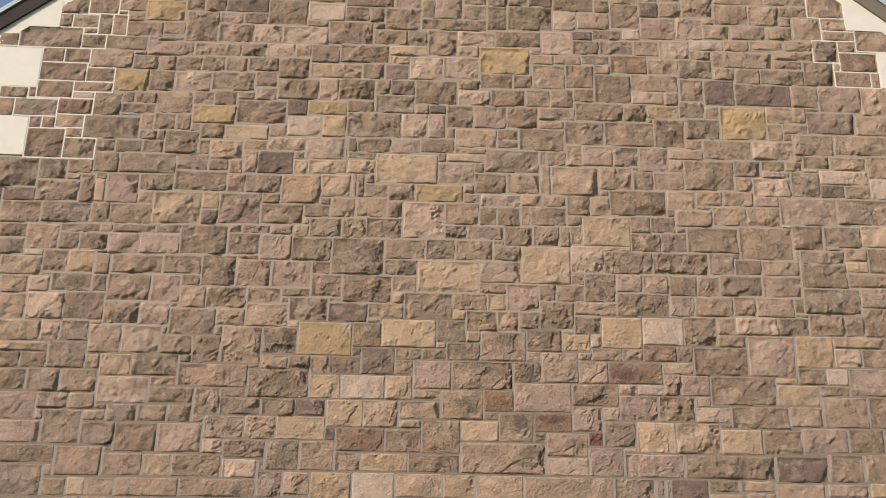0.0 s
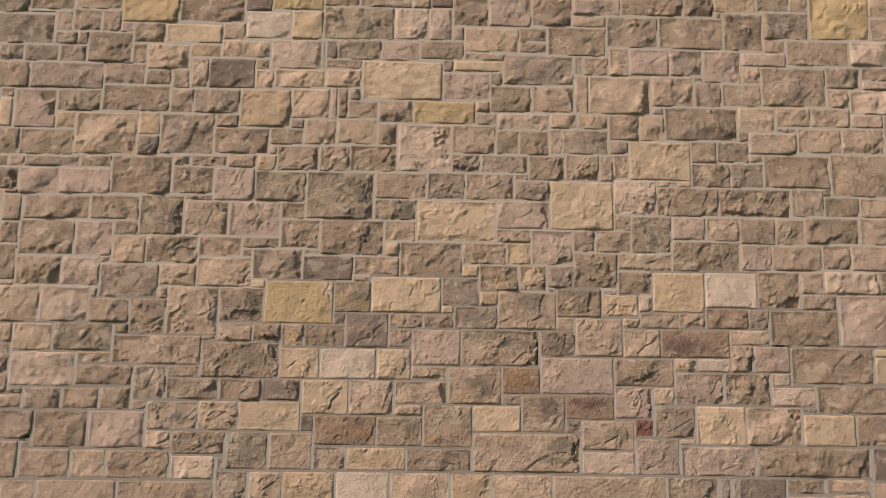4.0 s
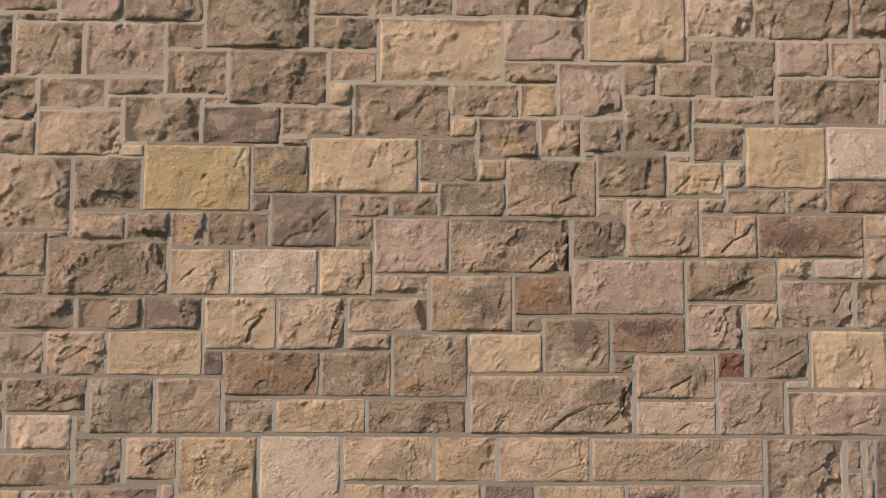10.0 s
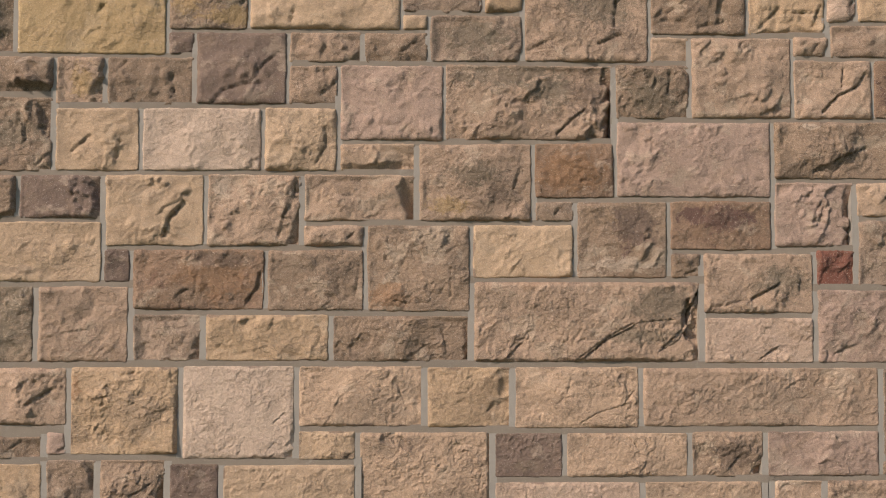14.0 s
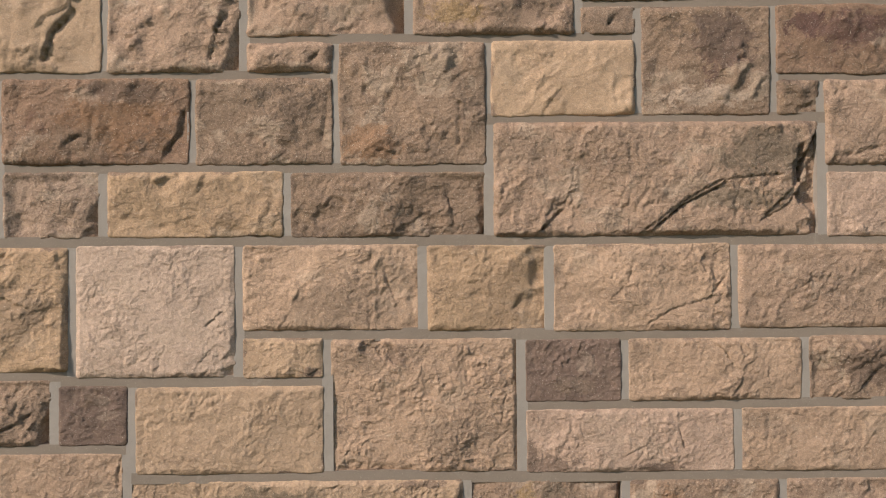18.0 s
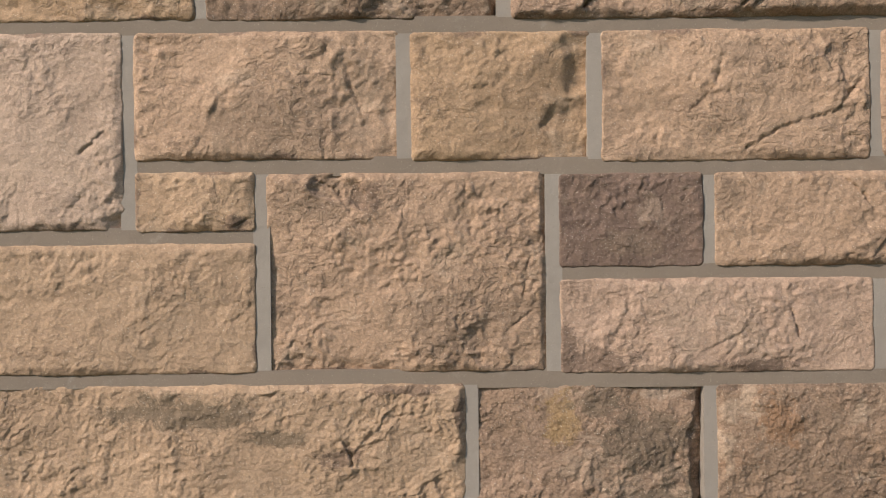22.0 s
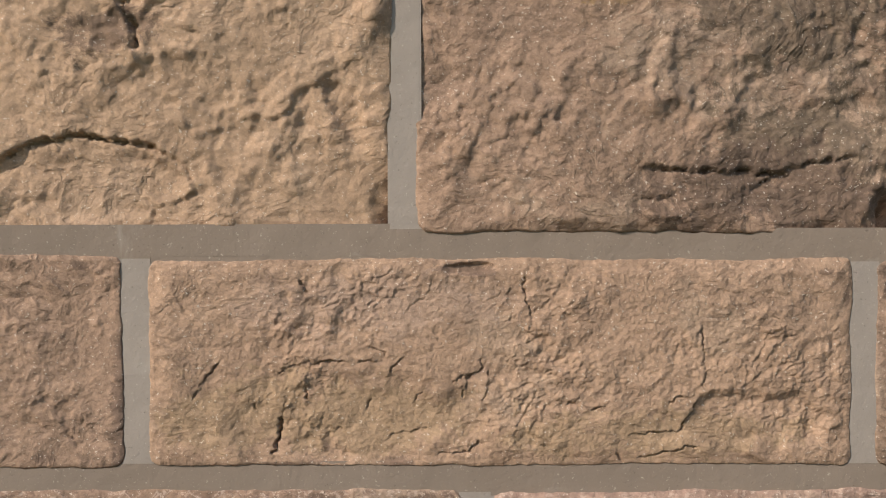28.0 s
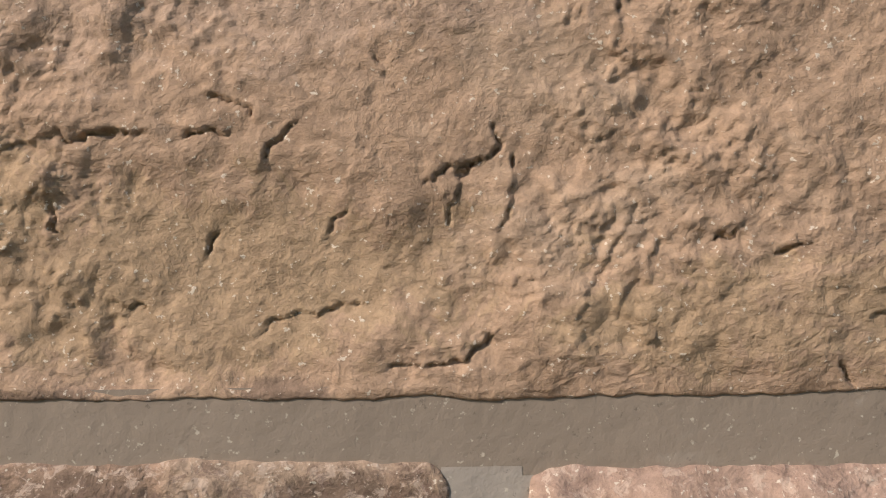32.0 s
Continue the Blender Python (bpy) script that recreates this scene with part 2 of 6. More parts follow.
# bed joints are darker and browner than upright joints
MORTAR = mortar_mat("brown_bed_mortar", (0.305, 0.236, 0.180), (0.252, 0.194, 0.147))
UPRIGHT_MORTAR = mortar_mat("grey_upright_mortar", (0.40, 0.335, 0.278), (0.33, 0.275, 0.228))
PALE_MORTAR = mortar_mat("pale_upper_mortar", (0.46, 0.364, 0.282), (0.39, 0.307, 0.238))
WHITE_MORTAR = mortar_mat("white_mortar", (0.90, 0.79, 0.66), (0.80, 0.69, 0.56))


def plain(name, light, dark, scale=8, rough=0.7, metal=0.0, bump=0.001):
    m = Mat(name, rough)
    m.coords()
    m.b.inputs["Metallic"].default_value = metal
    c = m.mix(m.ramp(m.noise(scale, 5, 0.65), (0.3, 0.0), (0.7, 1.0)), light, dark)
    m.bump((m.noise(scale * 12, 4, 0.6), bump))
    return m.colour(c)


LIMESTONE = plain("white_limestone", (0.92, 0.80, 0.665), (0.85, 0.73, 0.60), 7, 0.85, 0, 0.0015)
BRONZE = plain("dark_bronze_metal", (0.040, 0.029, 0.024), (0.055, 0.04, 0.033), 5, 0.8, 0.0, 0.0003)
# the bronze again for the right-hand trim, sun's sheen painted in as lighter tan
SUNLIT_BRONZE = plain("sunlit_bronze_metal", (0.26, 0.20, 0.145), (0.21, 0.16, 0.115), 5, 0.5, 0.0, 0.0003)
FLASHING = plain("pale_metal_flashing", (0.55, 0.56, 0.57), (0.45, 0.46, 0.47), 5, 0.45, 0.0, 0.0002)
SLATE = plain("grey_roof_slate", (0.10, 0.10, 0.11), (0.06, 0.06, 0.065), 4, 0.7, 0, 0.003)
SOIL = plain("dark_bed_soil", (0.07, 0.048, 0.032), (0.04, 0.028, 0.02), 14, 0.95, 0, 0.01)
GRASS = plain("mown_lawn", (0.06, 0.10, 0.03), (0.035, 0.065, 0.02), 3, 0.9, 0, 0.02)
STEM = plain("reddish_stem", (0.14, 0.06, 0.04), (0.09, 0.045, 0.03), 40, 0.7, 0, 0.0004)


def leaf_mat(name, light, dark, spot, from_=0.62):
    m = Mat(name, 0.42)
    m.coords()
    m.b.inputs["Specular IOR Level"].default_value = 0.45
    c = m.mix(m.ramp(m.noise(60, 4, 0.6), (0.3, 0.0), (0.7, 1.0)), light, dark)
    c = m.mix(m.ramp(m.noise(220, 4, 0.7), (from_, 0.0), (from_ + 0.1, 0.8)), c, spot)
    m.bump((m.noise(300, 3, 0.6), 0.0004))
    return m.colour(c)


RED_LEAF = leaf_mat("burgundy_leaf", (0.235, 0.034, 0.040), (0.15, 0.020, 0.026), (0.08, 0.015, 0.02))
ORANGE_LEAF = leaf_mat("mottled_orange_leaf", (0.55, 0.24, 0.10), (0.40, 0.10, 0.04), (0.12, 0.03, 0.02), 0.52)


# ---- building blocks ----
def mesh_from(name, verts, faces, material, smooth=True):
    """A mesh from vertex and quad arrays."""
    verts, faces = np.asarray(verts, np.float32), np.asarray(faces, np.int32)
    me = bpy.data.meshes.new(name)
    me.vertices.add(len(verts))
    me.vertices.foreach_set("co", verts.ravel())
    me.loops.add(faces.size)
    me.loops.foreach_set("vertex_index", faces.ravel())
    me.polygons.add(len(faces))
    me.polygons.foreach_set("loop_start", np.arange(len(faces), dtype=np.int32) * 4)
    me.polygons.foreach_set("use_smooth", np.full(len(faces), smooth))
    me.materials.append(material)
    me.update(calc_edges=True)
    return me


def part(name, bm, material, parent, label=""):
    """Links a bmesh as one mesh object under a thing or a part."""
    me = bpy.data.meshes.new(name)
    bm.to_mesh(me)
    bm.free()
    me.materials.append(material)
    ob = new(name, me)
    ob.parent = parent
    return tagged(ob, label)


def box(bm, x0, x1, y0, y1, z0, z1, bevel=0.0):
    made = bmesh.ops.create_cube(bm, size=1, matrix=Matrix.Translation(((x0 + x1) / 2, (y0 + y1) / 2, (z0 + z1) / 2))
                                 @ Matrix.Diagonal((x1 - x0, y1 - y0, z1 - z0, 1)))
    if bevel:
        edges = {e for v in made["verts"] for e in v.link_edges}
        bmesh.ops.bevel(bm, geom=list(edges), offset=bevel, segments=2, affect="EDGES")
    return bm


def prism(bm, outline, y0, y1):
    """A polygon in the wall's plane, given a thickness."""
    front = [bm.verts.new((x, y0, z)) for x, z in outline]
    back = [bm.verts.new((x, y1, z)) for x, z in outline]
    bm.faces.new(front)
    bm.faces.new(back[::-1])
    n = len(outline)
    for i in range(n):
        bm.faces.new((front[i], back[i], back[(i + 1) % n], front[(i + 1) % n]))
    bmesh.ops.recalc_face_normals(bm, faces=bm.faces)
    return bm


PERM = np.random.RandomState(7).permutation(256)
GRAD = np.stack([np.cos(np.arange(16) * math.pi / 8), np.sin(np.arange(16) * math.pi / 8)], 1)


def pn(x, z):
    """Smooth noise in the plane, about -1 to 1."""
    xi, zi = np.floor(x).astype(int), np.floor(z).astype(int)
    fx, fz = x - xi, z - zi
    u, v = fx * fx * fx * (fx * (fx * 6 - 15) + 10), fz * fz * fz * (fz * (fz * 6 - 15) + 10)

    def corner(a, b):
        g = GRAD[PERM[(PERM[(xi + a) & 255] + zi + b) & 255] & 15]
        return g[..., 0] * (fx - a) + g[..., 1] * (fz - b)

    low = corner(0, 0) + u * (corner(1, 0) - corner(0, 0))
    high = corner(0, 1) + u * (corner(1, 1) - corner(0, 1))
    return 1.5 * (low + v * (high - low))


def step(a, lo, hi):
    t = np.clip((a - lo) / (hi - lo), 0, 1)
    return t * t * (3 - 2 * t)


def facets(x, z, s):
    """Flat facets about s across that meet in creases, heights -1 to 1."""
    x, z = x / s, z / s
    k = (x + z) * 0.366
    x, z = x + k, z + k
    xi, zi = np.floor(x).astype(int), np.floor(z).astype(int)
    fx, fz = x - xi, z - zi

    def at(a, b):
        return PERM[(PERM[(xi + a) & 255] + zi + b) & 255] / 127.5 - 1

    h0, h1 = at(0, 0), at(1, 1)
    return np.where(fx > fz, h0 * (1 - fx) + at(1, 0) * (fx - fz) + h1 * fz, h0 * (1 - fz) + at(0, 1) * (fz - fx) + h1 * fx)


def near_line(x, z, pts):
    """Distance to a line of points, and 1 where a place lies to the lower right of it, fading past its ends."""
    best, lower = np.full(x.shape, 9.0), np.zeros(x.shape)
    for (ax, az), (bx, bz) in zip(pts, pts[1:]):
        dx, dz = bx - ax, bz - az
        run = math.hypot(dx, dz)
        nx_, nz_ = dz / run, -dx / run
        if nx_ - nz_ < 0:
            nx_, nz_ = -nx_, -nz_
        raw = ((x - ax) * dx + (z - az) * dz) / run
        s = np.clip(raw / run, 0, 1)
        far = np.hypot(x - ax - s * dx, z - az - s * dz)
        past = np.maximum(np.maximum(-raw, raw - run), 0)
        side = ((x - ax) * nx_ + (z - az) * nz_ > 0) * np.exp(-past / 0.004)
        near = far < best
        best, lower = np.where(near, far, best), np.where(near, side, lower)
    return best, lower


def rock_face(w, h, size, rng, rough=1.0, chips=(), cracks=(), proud=0.0, coarse=1.0, cuts=0, struck=()):
    """Vertices and faces of one rock-faced block, w by h metres, in steps of size; its face looks to -y.
    chips: (x, z, half width, half height, turn, depth); cracks: (width, depth, line of points), from the block's middle."""
    nu, nv = max(4, round(w / size)), max(4, round(h / size))
    u, v = np.meshgrid(np.linspace(-w / 2, w / 2, nu + 1), np.linspace(-h / 2, h / 2, nv + 1))
    ox, oz = rng.uniform(0, 200, 2)
    d = np.minimum(np.minimum(u + w / 2, w / 2 - u), np.minimum(v + h / 2, h / 2 - v))
    # worn corners
    r = min(0.006, h * 0.1)
    qx, qz = np.abs(u) - (w / 2 - r), np.abs(v) - (h / 2 - r)
    corner = (qx > 0) & (qz > 0)
    k = np.where(corner, np.maximum(qx, qz) / np.maximum(np.hypot(qx, qz), 1e-9), 1.0)
    x = np.where(corner, np.sign(u) * (w / 2 - r + qx * k), u)
    z = np.where(corner, np.sign(v) * (h / 2 - r + qz * k), v)
    # ragged outline
    fall = 1 - step(d, 0.0, 0.014)
    for s, a in ((0.09, 0.0022), (0.03, 0.0016), (0.011, 0.0011), (0.004, 0.0008)):
        a = a * (0.55 if size < 0.0026 else 1.0)
        x = x + fall * a * pn((u + ox) / s + 7.3, (v + oz) / s)
        z = z + fall * a * pn((u + ox) / s, (v + oz) / s + 31.7)
    # planes left by the chisel
    y = np.full(u.shape, 9.0)
    for _ in range(rng.randint(3, 7)):
        a, b = rng.normal(0, 0.06 * coarse, 2)
        y = np.minimum(y, a * u + b * v + rng.uniform(0, 0.004))
    y = y - np.median(y)
    y = 0.006 * np.tanh(y / 0.006)
    # facets of the break, large to small, with quiet and busy areas
    turn = rng.uniform(0, 6.28)
    co, si = math.cos(turn), math.sin(turn)
    bx, bz = (u * co + v * si) + ox, (-u * si + v * co) + oz
    wx = 0.012 * pn(bx / 0.05, bz / 0.05) + 0.0045 * pn(bx / 0.016, bz / 0.016) + 0.0016 * pn(bx / 0.006, bz / 0.006)
    wz = 0.012 * pn(bx / 0.05 + 9, bz / 0.05) + 0.0045 * pn(bx / 0.016, bz / 0.016 + 9) + 0.0016 * pn(bx / 0.006 + 9, bz / 0.006)
    busy = 0.3 + 1.35 * step(pn(bx / 0.085 + 40, bz / 0.085) + 0.35 * pn(bx / 0.03, bz / 0.03 + 40), -0.35, 0.55)
    fine = np.zeros(u.shape)
    calm = min(1.0, 0.25 + 0.75 * max(0.0, size - 0.0006) / 0.0034)
    for s, a in ((0.15, 0.0062 * coarse), (0.062, (0.4 + 0.6 * calm) * 0.0034 * coarse * busy), (0.026, (0.4 + 0.6 * calm) * 0.0021 * busy), (0.012, 0.0011 * busy), (0.0055, 0.0005 * busy)):
        if s > size * 1.6:
            rise = a * facets(bx + wx, bz + wz, s)
            y, fine = (y + rise, fine) if s > 0.02 else (y, fine + rise)
    # grain of the broken face
    for s, a in ((0.009, 0.0006), (0.0045, 0.00042), (0.0026, 0.00028), (0.0017, 0.00018)):
        if s > size * 1.6:
            fine = fine + a * (0.5 + 0.5 * busy) * pn((u + ox) / s, (v + oz) / s)
    # flakes: slow rises that break off sharply, most of them on their lower right side
    for s, a in ((0.085, 0.0042 * coarse * calm), (0.036, 0.0032 * calm), (0.015, 0.0013 * (0.4 + 0.6 * calm)), (0.0065, 0.0007), (0.003, 0.0005)):
        if s > size * 2.5:
            lean = radians(rng.normal(-38, 35))
            p, q = u * math.cos(lean) + v * math.sin(lean) + ox, -u * math.sin(lean) + v * math.cos(lean) + oz
            phase = 0.55 * p / s + 1.5 * pn(p / (1.5 * s), q / (2.2 * s)) + 0.6 * pn(p / (0.6 * s), q / (0.8 * s)) + 0.25 * pn(p / (0.25 * s), q / (0.3 * s)) + 0.1 * pn(p / (0.11 * s), q / (0.13 * s))
            f = phase - np.floor(phase)
            rise = a * f ** 1.7 * (1 - step(f, 1 - max(0.04, 0.9 * size / s), 1.0)) * busy * step(pn(p / (2.2 * s) + 5.1, q / (2.6 * s) + 9.2), -0.25, 0.35)
            y, fine = (y + rise, fine) if s > 0.02 else (y, fine + rise)
    # hair cracks, few
    ax, az = rng.uniform(0, 200, 2)
    if size < 0.0025:
        line = np.abs(pn((u + ax) / 0.03, (v + az) / 0.02) + 0.55 * pn((u + ax) / 0.009, (v + az) / 0.009) + 0.35 * pn((u + ax) / 0.004, (v + az) / 0.004))
        y = y - 0.0014 * step(pn((u + az) / 0.035, (v + ax) / 0.03), 0.22, 0.4) * (1 - step(line, 0.0, 0.02 + size * 10))
    y = y * rough + fine * (0.5 + 0.5 * rough)
    # pieces struck off at the sides, most of them low or at one end
    blows = list(struck)
    for _ in range(cuts):
        turn = rng.choice((0, -15, -30, -40, -55, -90, -90, 30, 60, 90, 180, 215)) + rng.normal(0, 14)
        blows.append((turn, min(w, h) * rng.uniform(0.10, 0.36), rng.choice((0.25, 0.4, 0.6, 0.9, 1.3)) * rng.uniform(0.8, 1.2)))
    for turn, depth, steep in blows:
        way = radians(turn)
        co, si = math.cos(way), math.sin(way)
        reach = abs(co) * w / 2 + abs(si) * h / 2
        deepest = 0.004 if co < -0.4 or si > 0.55 else 0.010 if si < -0.75 else 0.018
        wave = depth * (0.5 * facets(u + ox + wx, v + oz + wz, 0.06) + 0.3 * facets(u + oz + wx, v + ox + wz, 0.022)) + 0.001 * pn((u + oz) / 0.006, (v + ox) / 0.006)
        past = co * u + si * v - (reach - depth) + wave
        fallen = np.maximum(steep * past, 0)
        fallen = deepest * np.tanh(fallen / deepest)
        y = np.where(past > 0, np.minimum(y, 0.003) - fallen + np.minimum(1, past * 100) * (0.0016 * facets(u + ox + wx, v + oz + wz, 0.02)), y)
    dent = np.zeros(u.shape)
    for cx, cz, rx, rz, turn, depth in chips:
        co, si = math.cos(radians(turn)), math.sin(radians(turn))
        px, pz = ((u - cx) * co + (v - cz) * si) / rx, (-(u - cx) * si + (v - cz) * co) / rz
        far = np.hypot(px, pz) + 0.35 * pn((u + ox) / 0.02, (v + oz) / 0.02) + 0.05 * pn((u + ox) / 0.006, (v + oz) / 0.006)
        dent = dent + depth * (1 - step(far, 0.6, 1.1))
    for wide, deep, line in cracks:
        wob = 0.0018 * pn((u + ox) / 0.009, (v + oz) / 0.009) + 0.0012 * pn((u + ox) / 0.003, (v + oz) / 0.003)
        wob2 = 0.0018 * pn((u + oz) / 0.009, (v + ox) / 0.009) + 0.0012 * pn((u + oz) / 0.003, (v + ox) / 0.003)
        vary = np.clip(0.55 + 1.1 * pn((u + az) / 0.012, (v + ax) / 0.012), 0.2, 1.3)
        far, lower = near_line(u + wob, v + wob2, line)
        dent = dent + deep * np.minimum(1, 0.15 + vary) * (1 - step(far, 0.0, (wide * 0.28 + size * 0.36) * (0.4 + 0.6 * vary)))
        dent = dent + (0.25 if size < 0.0013 else 0.45) * deep * lower * np.exp(-far / (0.003 + 3 * wide))
    y = np.maximum(y + proud + (0 if blows else 0.0012), -0.045 + 0.004 * pn((u + ox) / 0.02, (v + oz) / 0.02))
    # the margin runs out to the mortar
    run_out = step(d + 0.003 * pn((u + ox) / 0.018, (v + oz) / 0.018), -0.002, 0.010)
    near = size < 0.0015
    margin = (0.0002 if near else 0.0008) + (0.0007 if near else 0.0012) * pn((u + ox) / 0.05, (v + oz) / 0.05) + 0.0005 * pn((u + ox) / 0.012, (v + oz) / 0.012)
    y = np.where(y > margin, margin + (y - margin) * run_out, y)
    if size > 0.0020:
        # the upper and western arrises stand clear of the joints
        y = np.maximum(y, 0.0003 - 0.45 * np.maximum(np.minimum(u + w / 2, h / 2 - v) - 0.004, 0))
    if not blows:
        y = np.maximum(y, 0.0004 - 0.10 * np.maximum(d - 0.003, 0))
    y = y - 0.0006 * np.clip(1 - d / 0.002, 0, 1) - dent * np.clip(d / 0.003, 0.15, 1)
    front = np.stack([x, -y, z], -1).reshape(-1, 3)
    idx = np.arange((nu + 1) * (nv + 1)).reshape(nv + 1, nu + 1)
    quads = np.stack([idx[:-1, :-1], idx[:-1, 1:], idx[1:, 1:], idx[1:, :-1]], -1).reshape(-1, 4)
    ring = np.concatenate([idx[0, :-1], idx[:-1, -1], idx[-1, :0:-1], idx[:0:-1, 0]])
    back = front[ring].copy()
    back[:, 1] = 0.07
    b = len(front) + np.arange(len(ring))
    sides = np.stack([ring, b, np.roll(b, -1), np.roll(ring, -1)], -1)
    return np.concatenate([front, back]), np.concatenate([quads, sides])


# ---- the gable wall ----
APEX_X, APEX_Z, PITCH = 0.15, 7.88, 0.80
WEST, EAST, MORTAR_Y, JOINT = -4.6, 4.9, 0.0006, 0.0072


def roof_line(x):
    return APEX_Z - PITCH * abs(x - APEX_X)


wall = tagged(new("wall_gable"), "tall gable wall of coursed rock-faced sandstone in tan, brown and ochre", "wall", kind="structure")
part("backing", prism(bmesh.new(), [(WEST, -0.3), (EAST, -0.3), (EAST, roof_line(EAST)), (APEX_X, APEX_Z), (WEST, roof_line(WEST))],
                      0.055, 0.45), MORTAR, wall, "mortar backing behind the blocks")

stones = []


def stone(x0, z0, x1, z1, tone, rough=None, chips=(), cracks=(), proud=None, patches=(), struck=()):
    """One block of the wall, from joint middle to joint middle."""
    stones.append((x0, z0, x1, z1, tone, rough, chips, cracks, proud, patches, struck))


stone(-0.302, 0.592, -0.0170, 0.6868, "speckled_brown", rough=0.32, proud=0.001,
      cracks=[(0.004, 0.006, [(-0.0170, 0.0166), (-0.0100, 0.0073), (-0.0030, -0.0052)])],
      patches=[(0.1102, 0.0291, 0.0226, 0.0082, "umber"), (0.0548, 0.0295, 0.0247, 0.0082, "umber"), (0.0074, 0.0051, 0.0123, 0.0185, "moss"), (0.1246, 0.0208, 0.0082, 0.0144, "umber")])
stone(-0.0153, 0.589, 0.269, 0.6848, "speckled_pink", rough=0.5, proud=0.001,
      cracks=[(0.004, 0.006, [(-0.0684, 0.0285), (-0.0622, 0.0181), (-0.0570, 0.0087), (-0.0508, 0.0024)])])
stone(-0.660, 0.685, -0.401, 0.815, "sand", rough=0.6, proud=0.001)
stone(-0.401, 0.685, -0.201, 0.815, "tan", rough=0.55, proud=0.001,
      cracks=[(0.0014, 0.003, [(0.0136, 0.0004), (0.0198, 0.0096)]), (0.0014, 0.003, [(0.0588, -0.0336), (0.0663, -0.0460)])],
      patches=[(0.0494, -0.0521, 0.0076, 0.0037, "umber"), (0.0706, 0.0522, 0.0061, 0.0031, "umber")])
stone(-0.201, 0.685, 0.195, 0.812, "sand", rough=0.32, proud=0.001,
      chips=[(-0.0818, -0.0315, 0.0826, 0.0260, 0, 0.0028), (0.1339, -0.0326, 0.0459, 0.0184, 0, 0.003), (-0.0170, 0.0516, 0.0153, 0.0043, 0, 0.003)],
      cracks=[(0.001, 0.0024, [(-0.1252, -0.0080), (-0.1173, -0.0018), (-0.1094, -0.0006), (-0.0874, 0.0019)]), (0.001, 0.0024, [(-0.0780, 0.0007), (-0.0685, 0.0017)]), (0.001, 0.0024, [(-0.0592, -0.0054), (-0.0568, 0.0008), (-0.0536, 0.0032)]), (0.001, 0.0024, [(-0.0262, -0.0101), (-0.0167, -0.0066), (-0.0112, -0.0042), (-0.0119, 0.0028)]), (0.001, 0.0024, [(-0.0208, -0.0183), (-0.0199, -0.0120), (-0.0167, -0.0066)]), (0.001, 0.0024, [(-0.0098, -0.0212), (-0.0074, -0.0153), (-0.0060, -0.0098), (-0.0073, -0.0043)]), (0.001, 0.0024, [(-0.0627, -0.0408), (-0.0595, -0.0388), (-0.0469, -0.0370), (-0.0406, -0.0347)]), (0.001, 0.0024, [(-0.0328, -0.0497), (-0.0210, -0.0498), (-0.0123, -0.0436)]), (0.001, 0.0024, [(0.0744, -0.0530), (0.0886, -0.0499), (0.0949, -0.0492), (0.1057, -0.0446)]), (0.001, 0.0024, [(-0.1064, -0.0153), (-0.1046, -0.0208)]), (0.001, 0.0024, [(-0.1332, -0.0253), (-0.1339, -0.0213)]), (0.001, 0.0024, [(-0.0370, 0.0180), (-0.0315, 0.0101)]), (0.001, 0.0024, [(-0.0724, 0.0104), (-0.0622, 0.0040)]), (0.001, 0.0024, [(0.0359, -0.0222), (0.0422, -0.0213)]), (0.001, 0.0024, [(0.0485, -0.0260), (0.0556, -0.0244)]), (0.001, 0.0024, [(0.0633, -0.0497), (0.0642, -0.0553)]), (0.001, 0.0024, [(-0.0735, -0.0250), (-0.0719, -0.0203)]), (0.001, 0.0024, [(-0.0459, -0.0197), (-0.0439, -0.0158)]), (0.001, 0.0024, [(0.0919, -0.0216), (0.0983, -0.0185)]), (0.001, 0.0024, [(0.0117, -0.0013), (0.0148, 0.0015)]), (0.001, 0.0024, [(-0.0940, -0.0350), (-0.0870, -0.0366)]), (0.0018, 0.004, [(0.0705, -0.0395), (0.0855, -0.0381), (0.0950, -0.0385), (0.1013, -0.0319), (0.1058, -0.0193)]), (0.004, 0.006, [(-0.1243, -0.0489), (-0.1221, -0.0403), (-0.1199, -0.0301)]), (0.001, 0.003, [(0.1090, 0.0185), (0.1103, -0.0000), (0.1101, -0.0124)]), (0.0012, 0.003, [(0.0121, 0.0466), (0.0127, 0.0374), (0.0151, 0.0266)]), (0.001, 0.003, [(-0.1088, 0.0455), (-0.1043, 0.0394)]), (0.001, 0.0025, [(-0.1760, 0.0381), (-0.1724, 0.0305)]), (0.001, 0.002, [(-0.0385, 0.0437), (-0.0431, 0.0345), (-0.0508, 0.0284)]), (0.0012, 0.003, [(0.1569, 0.0152), (0.1522, 0.0121)]), (0.0014, 0.003, [(-0.1659, -0.0178), (-0.1606, -0.0080), (-0.1532, -0.0003)])],
      patches=[(-0.1124, -0.0298, 0.1010, 0.0229, "sand"), (0.0814, -0.0401, 0.0796, 0.0138, "sand"), (-0.0753, 0.0316, 0.0734, 0.0184, "mauve"), (-0.0170, 0.0516, 0.0159, 0.0049, "umber"), (0.1758, 0.0490, 0.0043, 0.0021, "umber"), (0.1882, 0.0336, 0.0031, 0.0080, "umber")])
stone(0.195, 0.683, 0.388, 0.811, "grey", rough=0.7, proud=0.001,
      cracks=[(0.004, 0.006, [(-0.0492, -0.0144), (-0.0245, -0.0021), (-0.0152, 0.0009)])],
      patches=[(-0.0622, 0.0475, 0.0275, 0.0122, "umber")])
